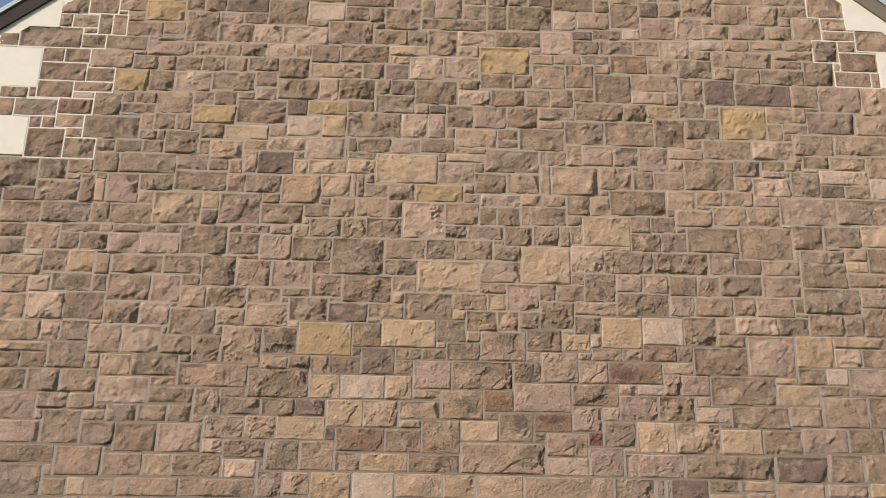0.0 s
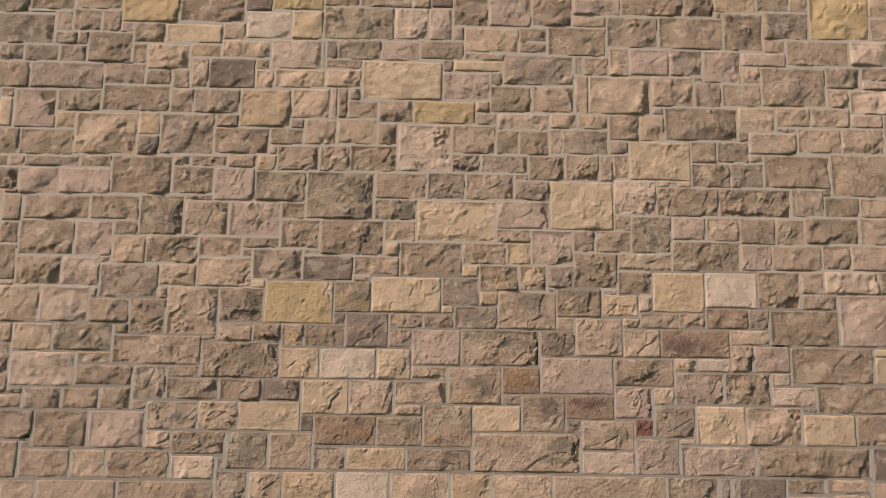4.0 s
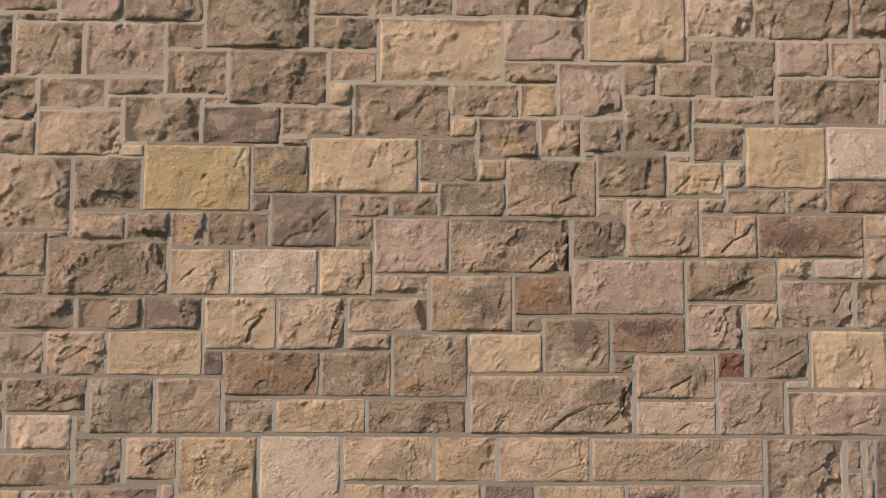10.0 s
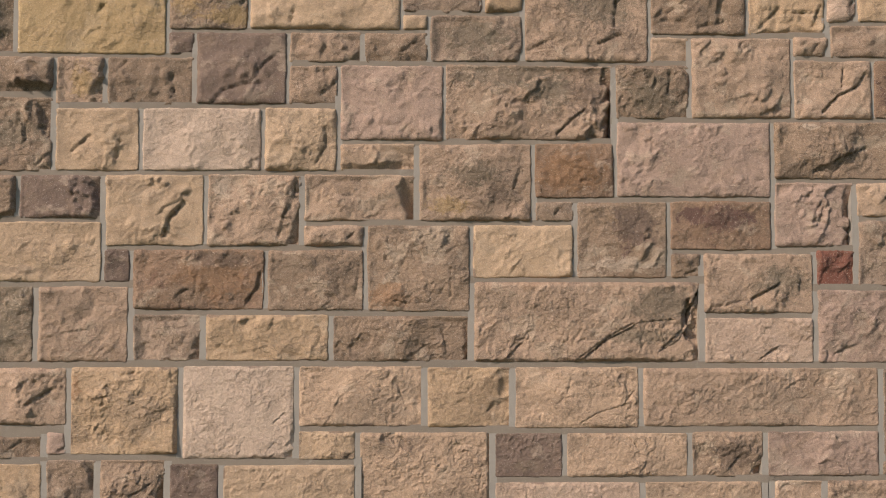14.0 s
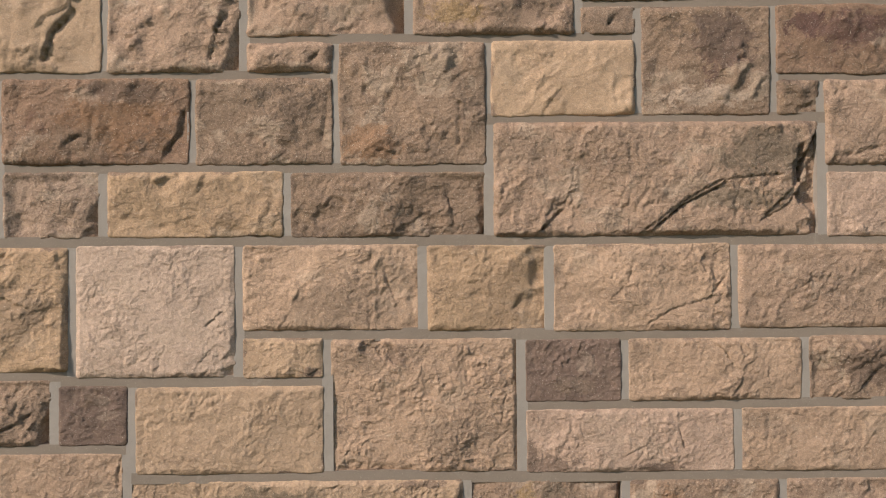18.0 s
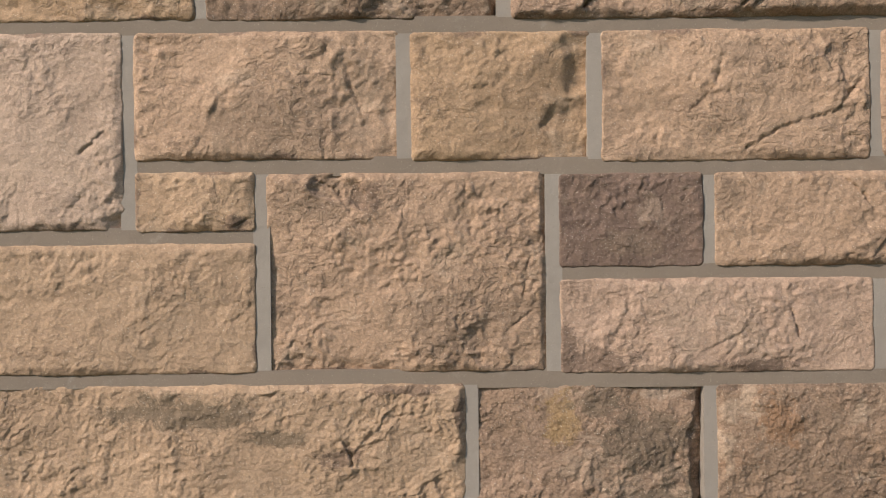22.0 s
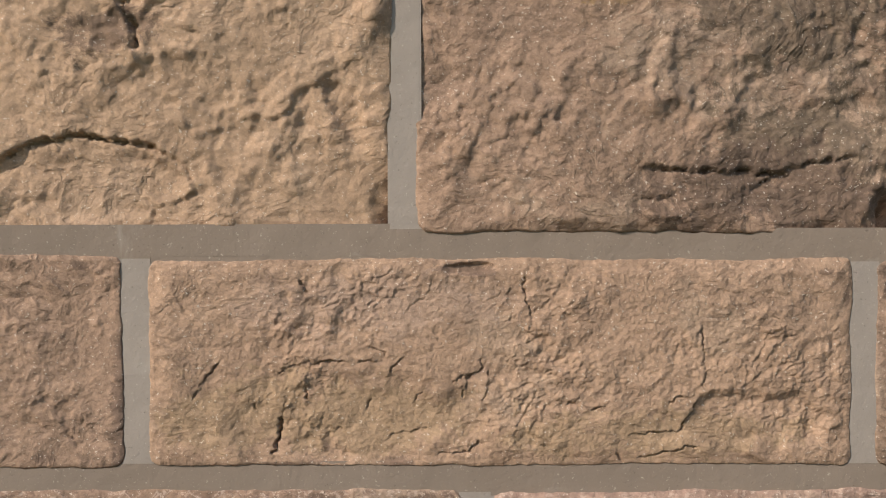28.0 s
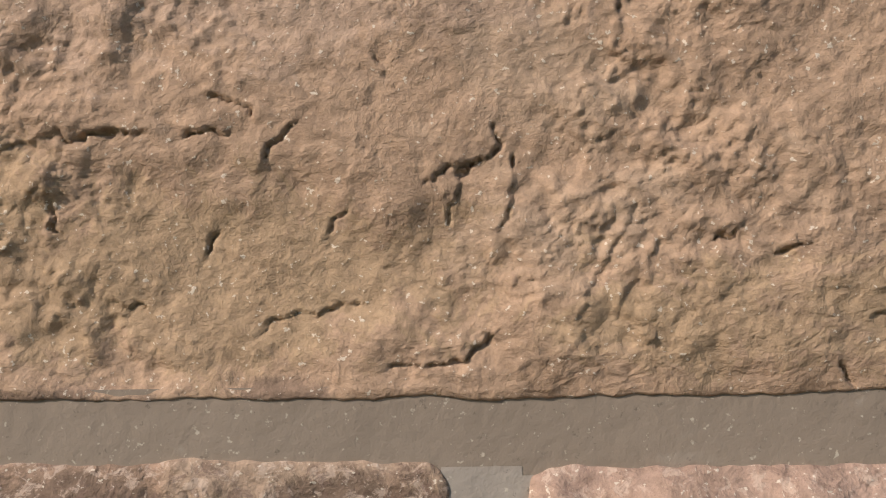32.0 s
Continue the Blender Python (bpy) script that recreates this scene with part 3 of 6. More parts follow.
stone(-0.055, 0.812, 0.235, 1.020, "tan", rough=0.6, proud=0.0005,
      cracks=[(0.0016, 0.006, [(-0.0159, -0.0607), (0.0084, -0.063), (0.0381, -0.0643), (0.0624, -0.0644)]), (0.0016, 0.005, [(0.0435, -0.073), (0.0597, -0.0655), (0.0775, -0.0591), (0.1002, -0.056)]), (0.001, 0.003, [(-0.0187, -0.0797), (0.0002, -0.076)]), (0.001, 0.003, [(-0.1078, -0.0683), (-0.0889, -0.0684)])],
      patches=[(-0.0352, 0.0574, 0.0281, 0.0335, "gold"), (0.0709, 0.0253, 0.0702, 0.0459, "moss"), (0.0948, -0.056, 0.081, 0.0432, "moss"), (0.1224, 0.0817, 0.0162, 0.0097, "umber"), (0.0037, 0.0744, 0.0324, 0.0216, "moss"), (0.0731, -0.0775, 0.1026, 0.027, "umber"), (0.0881, 0.0849, 0.0333, 0.0095, "light")],
      struck=[(-6, 0.024, 1.3), (-40, 0.05, 0.18)])
stone(0.235, 0.811, 0.520, 1.019, "brown", rough=0.7, proud=0.002,
      cracks=[(0.0016, 0.004, [(-0.1089, -0.0551), (-0.0982, -0.0769), (-0.1052, -0.0931)])],
      patches=[(-0.0954, -0.0661, 0.0324, 0.0243, "rust"), (-0.0627, 0.0526, 0.0324, 0.0324, "rust"), (-0.1224, -0.0713, 0.0162, 0.0216, "light")])
stone(0.520, 0.809, 0.723, 1.019, "tan")
stone(-0.666, 0.815, -0.055, 1.024, "apricot", rough=0.7, proud=0.001,
      chips=[(0.1339, -0.0733, 0.0594, 0.0205, 0, 0.003), (0.2750, -0.0363, 0.0086, 0.0248, 25, 0.0035)],
      cracks=[(0.004, 0.007, [(0.0798, -0.0621), (0.1043, -0.0504), (0.1288, -0.0462), (0.1666, -0.0529)]), (0.0013, 0.003, [(0.1666, -0.0529), (0.1855, -0.0617), (0.1924, -0.0791), (0.1690, -0.0871), (0.1662, -0.0996)]), (0.005, 0.008, [(-0.0438, -0.0603), (-0.0259, -0.0560), (-0.0122, -0.0496)]), (0.003, 0.005, [(-0.0832, -0.0839), (-0.0668, -0.0775), (-0.0505, -0.0760), (-0.0342, -0.0696)]), (0.003, 0.006, [(0.1511, 0.0295), (0.1617, 0.0078), (0.1616, -0.0003)]), (0.002, 0.004, [(0.0264, 0.3005), (0.0398, 0.2842)]), (0.002, 0.004, [(0.2162, 0.0589), (0.2298, 0.0642)]), (0.001, 0.003, [(0.1564, 0.0241), (0.1644, 0.0078), (0.1589, -0.0003)])],
      patches=[(-0.0219, 0.0632, 0.0999, 0.0227, "moss"), (0.1455, 0.0079, 0.0259, 0.0151, "umber"), (0.2219, 0.0896, 0.0567, 0.0065, "umber"), (0.2919, 0.0610, 0.0065, 0.0243, "umber"), (0.0699, 0.0355, 0.0324, 0.0135, "moss")],
      struck=[(-20, 0.025, 0.4)])
stone(-0.900, 0.860, -0.666, 1.077, "sand", rough=0.6, proud=0.002,
      cracks=[(0.003, 0.006, [(0.1074, 0.0968), (0.1009, 0.0693), (0.0989, 0.0417)])],
      patches=[(-0.0167, 0.0065, 0.0279, 0.0232, "umber")])
stone(-0.657, 1.024, -0.305, 1.195, "apricot", rough=0.4, proud=0.002,
      cracks=[(0.001, 0.002, [(0.0307, -0.0291), (0.0493, -0.0155)])])
stone(-0.305, 1.024, 0.047, 1.278, "sand", rough=0.8, proud=0.002,
      chips=[(-0.0794, 0.1009, 0.0390, 0.0186, -20, 0.007)],
      cracks=[(0.0016, 0.004, [(-0.1117, 0.1123), (-0.0887, 0.1028), (-0.0704, 0.0748)]), (0.0014, 0.003, [(0.1473, 0.0261), (0.1374, -0.0294)]), (0.0012, 0.003, [(0.1137, -0.0754), (0.1465, -0.0480)])],
      patches=[(-0.0498, 0.0913, 0.0223, 0.0167, "umber"), (0.0488, -0.0654, 0.0836, 0.0418, "brown"), (-0.1165, 0.0939, 0.0557, 0.0372, "brown")],
      struck=[(0, 0.008, 0.8), (-95, 0.02, 0.3)])
stone(0.047, 1.020, 0.439, 1.148, "blush", rough=0.5, proud=0.002,
      cracks=[(0.0016, 0.004, [(0.0869, 0.0221), (0.0976, -0.0143)]), (0.001, 0.002, [(-0.0164, -0.0296), (0.0305, -0.0070)])],
      patches=[(-0.1516, -0.0428, 0.0511, 0.0167, "umber"), (-0.1820, -0.0230, 0.0130, 0.0297, "umber"), (0.0487, -0.0471, 0.0511, 0.0084, "umber")])
stone(0.439, 1.019, 0.760, 1.148, "sand", rough=0.55, proud=0.001,
      patches=[(-0.1016, 0.0234, 0.0464, 0.0232, "brown")])
stone(-0.973, 1.077, -0.794, 1.210, "brown")
stone(-0.794, 1.077, -0.657, 1.198, "plum", rough=0.6, proud=0.001)
stone(0.047, 1.148, 0.234, 1.275, "plum", rough=0.5, proud=0.001,
      cracks=[(0.0015, 0.003, [(0.0356, 0.0262), (0.0382, 0.0047)])],
      patches=[(-0.0077, -0.0272, 0.0486, 0.0162, "brown")])
stone(0.234, 1.148, 0.564, 1.275, "sand", rough=0.5, proud=0.002,
      cracks=[(0.0016, 0.004, [(-0.0113, 0.0548), (0.0165, 0.0312), (0.0302, 0.0078)]), (0.0016, 0.003, [(0.0957, -0.0022), (0.0982, -0.0209)])],
      patches=[(-0.1426, 0.0282, 0.0186, 0.0279, "brown")])
stone(0.564, 1.148, 0.764, 1.278, "brown",
      patches=[(0.0146, 0.0035, 0.0654, 0.0409, "umber")])
stone(0.764, 1.148, 1.073, 1.278, "pink", rough=0.6)
stone(1.477, 1.179, 1.750, 1.442, "plum")
stone(-0.763, 1.198, -0.464, 1.450, "pale", rough=0.4, proud=0.004,
      cracks=[(0.0025, 0.005, [(0.0913, -0.0256), (0.1191, -0.0009)]), (0.0018, 0.003, [(0.0770, -0.0947), (0.1002, -0.0673)])],
      struck=[(-35, 0.03, 0.5)])
stone(-0.464, 1.195, -0.305, 1.281, "cream", rough=0.5, proud=0.001,
      cracks=[(0.0016, 0.004, [(0.0461, -0.0292), (0.0646, -0.0202)])],
      patches=[(0.0507, -0.0246, 0.0186, 0.0093, "umber")])
stone(1.073, 1.198, 1.372, 1.442, "grey")
stone(-1.050, 1.210, -0.763, 1.448, "ochre", rough=0.85,
      patches=[(-0.1252, 0.0609, 0.0158, 0.0315, "rust"), (0.0412, -0.011, 0.079, 0.0632, "brown")])
stone(-3.189, 1.249, -2.875, 1.467, "grey")
stone(-2.875, 1.253, -2.705, 1.378, "brown")
stone(-2.705, 1.256, -2.573, 1.386, "cream")
stone(-2.573, 1.259, -2.379, 1.386, "tan")
stone(-2.379, 1.257, -1.945, 1.391, "tan")
stone(-1.945, 1.262, -1.421, 1.390, "brown")
stone(2.234, 1.258, 2.584, 1.426, "tan")
stone(-1.421, 1.266, -1.240, 1.446, "grey")
stone(0.099, 1.275, 0.436, 1.447, "sand", rough=0.75, proud=0.003,
      cracks=[(0.0016, 0.004, [(-0.0184, 0.0464), (-0.0282, 0.0092), (-0.0566, -0.0185)]), (0.002, 0.005, [(0.0083, -0.0657), (0.0554, -0.0382), (0.1211, -0.0202), (0.1497, 0.0169)])],
      patches=[(0.0098, 0.0555, 0.0372, 0.0167, "brown"), (-0.1038, -0.0692, 0.0372, 0.0074, "brown")])
stone(-0.464, 1.281, -0.131, 1.449, "sand", rough=0.7, proud=0.003,
      cracks=[(0.0025, 0.006, [(0.0974, 0.0232), (0.1083, -0.0094), (0.1191, -0.0374)])],
      patches=[(0.0246, -0.0365, 0.0975, 0.0557, "brown"), (0.1179, 0.0276, 0.0279, 0.0418, "brown")],
      struck=[(-10, 0.03, 0.3)])
stone(-0.131, 1.278, 0.099, 1.447, "ochre", rough=0.5, proud=0.003,
      struck=[(-8, 0.05, 0.3)])
stone(0.436, 1.278, 1.073, 1.444, "tan", rough=0.6, proud=0.002,
      cracks=[(0.002, 0.004, [(-0.2346, -0.0308), (-0.1965, 0.0015), (-0.1775, 0.0153)])],
      patches=[(-0.0099, 0.0008, 0.1804, 0.0492, "brown")])
stone(-1.240, 1.285, -1.050, 1.446, "tan", rough=0.9,
      cracks=[(0.006, 0.012, [(-0.0074, -0.0181), (0.0504, 0.0198)])])
stone(1.750, 1.353, 1.972, 1.442, "brown")
stone(1.972, 1.355, 2.234, 1.442, "sand")
stone(-2.875, 1.378, -2.810, 1.467, "tan")
stone(-2.810, 1.386, -2.489, 1.593, "tan")
stone(-2.489, 1.391, -2.208, 1.552, "tan")
stone(-2.208, 1.391, -2.014, 1.552, "sand")
stone(-2.014, 1.391, -1.669, 1.552, "brown")
stone(-1.669, 1.390, -1.421, 1.525, "blush")
stone(2.246, 1.426, 2.630, 1.615, "plum")
stone(2.630, 1.432, 2.890, 1.635, "brown")
stone(0.600, 1.444, 0.901, 1.576, "blush", rough=0.6,
      cracks=[(0.005, 0.01, [(0.0027, -0.0478), (0.0472, -0.0187)])])
stone(0.901, 1.444, 1.154, 1.649, "pink", rough=0.6, proud=0.002,
      cracks=[(0.004, 0.01, [(-0.0768, -0.0716), (-0.019, -0.0472)])],
      patches=[(0.0807, 0.026, 0.0414, 0.0828, "brown")])
stone(1.154, 1.442, 1.588, 1.612, "pink")
stone(1.588, 1.442, 2.246, 1.612, "brown")
stone(2.890, 1.438, 3.258, 1.638, "tan")
stone(-1.373, 1.446, -1.138, 1.656, "lichen", rough=0.8, proud=0.002,
      patches=[(0.0086, 0.0029, 0.0893, 0.0848, "moss")])
stone(-1.138, 1.448, -0.894, 1.656, "tan", rough=0.7, proud=0.003,
      cracks=[(0.003, 0.007, [(-0.0517, -0.0243), (0.0145, -0.0132)])])
stone(-0.894, 1.450, -0.706, 1.584, "grey")
stone(-0.706, 1.450, -0.376, 1.583, "ochre", rough=0.7, proud=0.001,
      cracks=[(0.002, 0.004, [(0.1311, 0.0406), (0.1354, 0.0081), (0.1288, -0.0197)]), (0.0016, 0.003, [(-0.0911, -0.0457), (-0.0542, -0.0386)]), (0.0016, 0.003, [(-0.0174, -0.0510), (0.0103, -0.0484)])])
stone(-0.376, 1.449, -0.009, 1.580, "brown", rough=0.9, proud=0.003,
      chips=[(-0.1067, -0.0143, 0.0372, 0.0204, 30, 0.005)],
      cracks=[(0.002, 0.005, [(0.1025, 0.0212), (0.1116, -0.0022), (0.1178, -0.0348)]), (0.0018, 0.004, [(0.0228, -0.0526), (0.0787, -0.0438), (0.1159, -0.0394)])],
      struck=[(0, 0.015, 0.9), (-60, 0.02, 0.6)])
stone(-0.009, 1.447, 0.600, 1.669, "tan", rough=0.8, proud=0.009,
      chips=[(0.2621, 0.0243, 0.0111, 0.0372, -12, 0.02)],
      cracks=[(0.003, 0.006, [(-0.0314, -0.0996), (-0.003, -0.0765), (0.0395, -0.0442), (0.1151, -0.0027), (0.228, 0.0077)]), (0.003, 0.006, [(0.1892, -0.0753), (0.2365, -0.0504), (0.2654, -0.0085)]), (0.0018, 0.004, [(-0.2366, -0.0746), (-0.2228, -0.0933)]), (0.014, 0.034, [(0.258, -0.0373), (0.2697, 0.0307), (0.2894, 0.0761)]), (0.006, 0.012, [(-0.0076, -0.0904), (0.0411, -0.0501), (0.1226, -0.0081)]), (0.006, 0.012, [(0.1959, -0.0664), (0.245, -0.0211)]), (0.005, 0.01, [(-0.2102, -0.0901), (-0.1779, -0.0579)])],
      patches=[(0.2043, 0.0469, 0.1144, 0.0457, "moss"), (0.1389, -0.034, 0.0978, 0.0228, "moss"), (-0.2508, 0.0549, 0.0485, 0.0356, "brown"), (-0.1699, 0.063, 0.0324, 0.0227, "brown")],
      struck=[(-14, 0.035, 1.2), (25, 0.02, 0.5)])
stone(-3.294, 1.467, -2.810, 1.599, "brown")
stone(-1.669, 1.525, -1.373, 1.656, "brown")
stone(-2.425, 1.552, -2.127, 1.756, "brown")
stone(-2.127, 1.552, -1.817, 1.759, "pink")
stone(-1.817, 1.552, -1.669, 1.656, "sand")
stone(-0.894, 1.584, -0.546, 1.751, "rust", rough=0.8, proud=0.003,
      cracks=[(0.002, 0.004, [(0.1034, 0.0444), (0.1155, 0.063)]), (0.0018, 0.004, [(0.0939, 0.012), (0.1306, -0.0301)]), (0.0016, 0.003, [(0.0152, -0.0645), (0.0704, -0.0668)]), (0.006, 0.012, [(0.1225, -0.0581), (0.1509, -0.018), (0.1571, 0.0172)]), (0.005, 0.01, [(-0.0527, -0.039), (-0.0289, -0.023)])],
      patches=[(0.0431, -0.0016, 0.1115, 0.0557, "rust"), (0.0619, 0.054, 0.0743, 0.0232, "umber"), (-0.0399, -0.0381, 0.0557, 0.0279, "brown")])
stone(-0.546, 1.583, -0.287, 1.750, "brown", rough=0.7, proud=0.001,
      cracks=[(0.003, 0.005, [(0.1123, 0.0485), (0.1072, -0.0120), (0.0996, -0.0399)]), (0.0016, 0.003, [(0.0536, 0.0069), (0.0608, -0.0164)])],
      patches=[(-0.0295, 0.0447, 0.0557, 0.0279, "brown")])
stone(-0.287, 1.580, -0.010, 1.816, "brown", rough=0.8, proud=0.001,
      cracks=[(0.003, 0.006, [(-0.0662, -0.0818), (-0.0291, -0.0914), (0.0174, -0.0871)]), (0.0025, 0.005, [(0.0501, -0.0733), (0.0738, -0.0362)]), (0.002, 0.005, [(0.0827, -0.0736), (0.0853, 0.0011)])],
      patches=[(-0.0754, -0.0725, 0.0557, 0.0372, "rust")])
stone(0.600, 1.576, 0.901, 1.743, "tan", rough=0.7, proud=0.003,
      cracks=[(0.003, 0.006, [(-0.1329, -0.0664), (-0.0212, -0.0387), (0.0578, 0.002)]), (0.005, 0.012, [(-0.0213, -0.0415), (0.0528, -0.0025)])],
      patches=[(0.061, 0.0024, 0.0741, 0.0411, "moss")])
stone(-2.661, 1.593, -2.425, 1.756, "grey")
stone(-3.319, 1.599, -2.932, 1.761, "pink")
stone(-2.932, 1.599, -2.661, 1.837, "grey")
stone(1.154, 1.612, 1.250, 1.649, "pale")
stone(1.250, 1.612, 1.537, 1.833, "cream")
stone(1.537, 1.612, 1.861, 1.831, "tan")
stone(1.861, 1.612, 2.167, 1.795, "cream")
stone(2.167, 1.615, 2.457, 1.795, "brown")
stone(2.457, 1.635, 2.794, 1.814, "pink")
stone(2.794, 1.638, 3.056, 1.814, "brown")
stone(0.901, 1.649, 1.015, 1.752, "red")
stone(1.015, 1.649, 1.250, 1.831, "grey", rough=0.8, proud=0.004,
      cracks=[(0.005, 0.008, [(-0.0381, -0.0555), (0.0257, -0.0200), (0.0941, 0.0178)])],
      struck=[(-40, 0.04, 0.8)])
stone(-1.817, 1.656, -1.532, 1.818, "grey")
stone(-1.532, 1.656, -1.312, 1.821, "sand")
stone(-1.312, 1.656, -0.968, 1.822, "cream", rough=0.6,
      patches=[(-0.06, -0.0471, 0.0944, 0.0126, "brown")])
stone(-0.968, 1.656, -0.894, 1.751, "plum")
stone(-0.010, 1.669, 0.264, 1.817, "cream", rough=0.4, proud=0.001)
stone(0.264, 1.669, 0.512, 1.879, "brown", rough=0.6, proud=0.002,
      patches=[(0.0055, -0.0656, 0.0968, 0.0177, "light"), (0.0302, 0.0334, 0.0645, 0.0565, "wine"), (0.0305, 0.0416, 0.0653, 0.049, "umber")])
stone(0.512, 1.669, 0.600, 1.743, "brown")
stone(0.512, 1.743, 0.791, 1.882, "rust", rough=0.5, proud=0.002,
      patches=[(-0.0038, 0.0200, 0.1000, 0.0355, "wine"), (-0.0776, 0.0279, 0.0323, 0.0323, "wine")])
stone(-0.968, 1.751, -0.704, 1.946, "cream", rough=0.7, proud=0.003,
      cracks=[(0.008, 0.018, [(0.0225, -0.0681), (0.038, -0.0201), (0.0743, 0.0233)])])
stone(-0.704, 1.751, -0.452, 1.947, "tan", rough=0.9, proud=0.003,
      cracks=[(0.006, 0.012, [(0.0641, -0.068), (0.075, -0.0197), (0.0909, 0.0125)]), (0.006, 0.014, [(0.1035, 0.0415), (0.1065, 0.0849)])],
      patches=[(-0.0852, 0.0601, 0.0239, 0.0479, "light")],
      struck=[(-15, 0.035, 1.1)])
stone(-0.452, 1.750, -0.287, 1.816, "tan")
stone(0.791, 1.752, 1.012, 1.932, "pink")
stone(-3.388, 1.761, -2.990, 1.955, "pink")
stone(-2.495, 1.756, -2.285, 1.883, "grey")
stone(-2.285, 1.759, -2.077, 1.883, "tan")
stone(-2.077, 1.759, -1.903, 1.888, "brown")
stone(-1.903, 1.759, -1.817, 1.818, "tan")
stone(1.949, 1.795, 2.379, 1.960, "brown")
stone(2.379, 1.814, 2.633, 1.964, "tan")
stone(2.633, 1.814, 2.970, 2.039, "tan")
stone(2.970, 1.814, 3.316, 2.047, "brown")
stone(-1.903, 1.818, -1.719, 2.011, "grey")
stone(-1.719, 1.821, -1.426, 1.943, "grey")
stone(-1.426, 1.822, -1.189, 1.944, "brown")
stone(-1.189, 1.822, -0.968, 1.944, "plum")
stone(-0.452, 1.816, -0.152, 1.948, "tan")
stone(-0.152, 1.817, 0.154, 2.030, "tan", rough=0.9,
      cracks=[(0.005, 0.01, [(0.1, -0.0148), (0.1162, 0.0371)])],
      patches=[(-0.0699, -0.0607, 0.0646, 0.0242, "gold"), (-0.0054, 0.0204, 0.081, 0.0324, "moss"), (0.0595, -0.0279, 0.0324, 0.0324, "umber")])
stone(0.154, 1.817, 0.264, 1.879, "grey")
stone(1.012, 1.831, 1.137, 1.932, "sand")
stone(1.137, 1.833, 1.422, 2.018, "pink")
stone(1.422, 1.833, 1.692, 2.019, "brown")
stone(1.692, 1.831, 1.949, 1.944, "blush")
stone(-2.990, 1.837, -2.770, 1.955, "grey")
stone(-2.770, 1.837, -2.589, 1.955, "tan")
stone(-2.589, 1.883, -2.226, 2.077, "blush")
stone(0.154, 1.879, 0.371, 2.033, "rust", rough=0.5, proud=0.002,
      patches=[(-0.0072, -0.003, 0.0968, 0.0726, "rust"), (-0.007, -0.011, 0.0814, 0.057, "rust")])
stone(0.371, 1.882, 0.791, 2.091, "pink", rough=0.5, proud=0.001)
stone(-2.226, 1.888, -1.903, 2.011, "brown")
stone(0.791, 1.932, 1.136, 2.094, "brown", rough=0.9, proud=0.003,
      cracks=[(0.006, 0.014, [(-0.0681, -0.0573), (-0.0184, -0.0325), (0.0148, -0.016), (0.0812, 0.0089)])],
      patches=[(-0.0758, 0.0622, 0.0248, 0.0099, "light")])
stone(-1.719, 1.943, -1.538, 2.011, "brown")
stone(-1.538, 1.944, -1.099, 2.148, "brown",
      cracks=[(0.004, 0.01, [(0.1709, -0.0828), (0.2101, -0.0506)])],
      patches=[(0.099, 0.0048, 0.0946, 0.0473, "moss")])
stone(1.692, 1.944, 1.809, 2.021, "blush")
stone(-3.380, 1.955, -3.084, 2.117, "brown")
stone(-3.084, 1.955, -2.848, 2.121, "grey")
stone(-2.848, 1.955, -2.589, 2.121, "brown")
stone(-1.099, 1.946, -0.874, 2.121, "cream", rough=0.6,
      cracks=[(0.006, 0.013, [(0.0445, -0.0614), (0.0551, -0.0052)]), (0.004, 0.01, [(-0.0667, -0.0299), (-0.0195, 0.0104)])])
stone(-0.874, 1.947, -0.557, 2.122, "pale", rough=0.5,
      patches=[(0.1315, -0.0125, 0.0192, 0.064, "brown")])
stone(-0.557, 1.948, -0.359, 2.123, "cream", rough=0.5,
      cracks=[(0.005, 0.01, [(0.0392, -0.0611), (0.0663, -0.0126), (0.0629, 0.0278)])],
      patches=[(0.0663, -0.0126, 0.0193, 0.0723, "brown")])
stone(-0.359, 1.948, -0.152, 2.030, "sand")
stone(1.809, 1.960, 2.299, 2.174, "brown")
stone(2.299, 1.964, 2.621, 2.121, "cream")
stone(-2.226, 2.011, -2.034, 2.081, "tan")
stone(-2.034, 2.011, -1.538, 2.178, "tan")
stone(1.136, 2.018, 1.274, 2.097, "sand")
stone(1.274, 2.019, 1.464, 2.097, "pale")
stone(1.464, 2.019, 1.596, 2.174, "tan")
stone(1.596, 2.021, 1.809, 2.174, "pink", rough=0.6, proud=0.002)
stone(-0.359, 2.030, -0.081, 2.236, "pink", rough=0.65)
stone(-0.081, 2.033, 0.370, 2.240, "tan", rough=0.9, proud=0.003,
      cracks=[(0.006, 0.013, [(0.0703, -0.0829), (0.1159, -0.0404), (0.1469, -0.0158)]), (0.006, 0.013, [(0.1927, 0.053), (0.1977, 0.1101)])],
      patches=[(-0.0519, 0.0757, 0.1789, 0.0358, "moss"), (0.0458, 0.0357, 0.0815, 0.0489, "moss"), (0.16, 0.0283, 0.0572, 0.0653, "umber")],
      struck=[(-10, 0.05, 0.8), (0, 0.02, 1.2), (-25, 0.05, 0.5)])
stone(2.621, 2.039, 2.850, 2.121, "brown")
stone(2.850, 2.047, 3.348, 2.252, "pink")
stone(-2.589, 2.077, -2.364, 2.234, "sand")
stone(-2.364, 2.081, -2.034, 2.240, "lichen")
stone(0.370, 2.091, 0.572, 2.242, "brown",
      cracks=[(0.005, 0.01, [(0.0381, -0.0085), (0.0432, 0.0487)])],
      patches=[(-0.0029, -0.0088, 0.0656, 0.0656, "moss")])
stone(0.572, 2.094, 0.847, 2.317, "tan", rough=0.7)
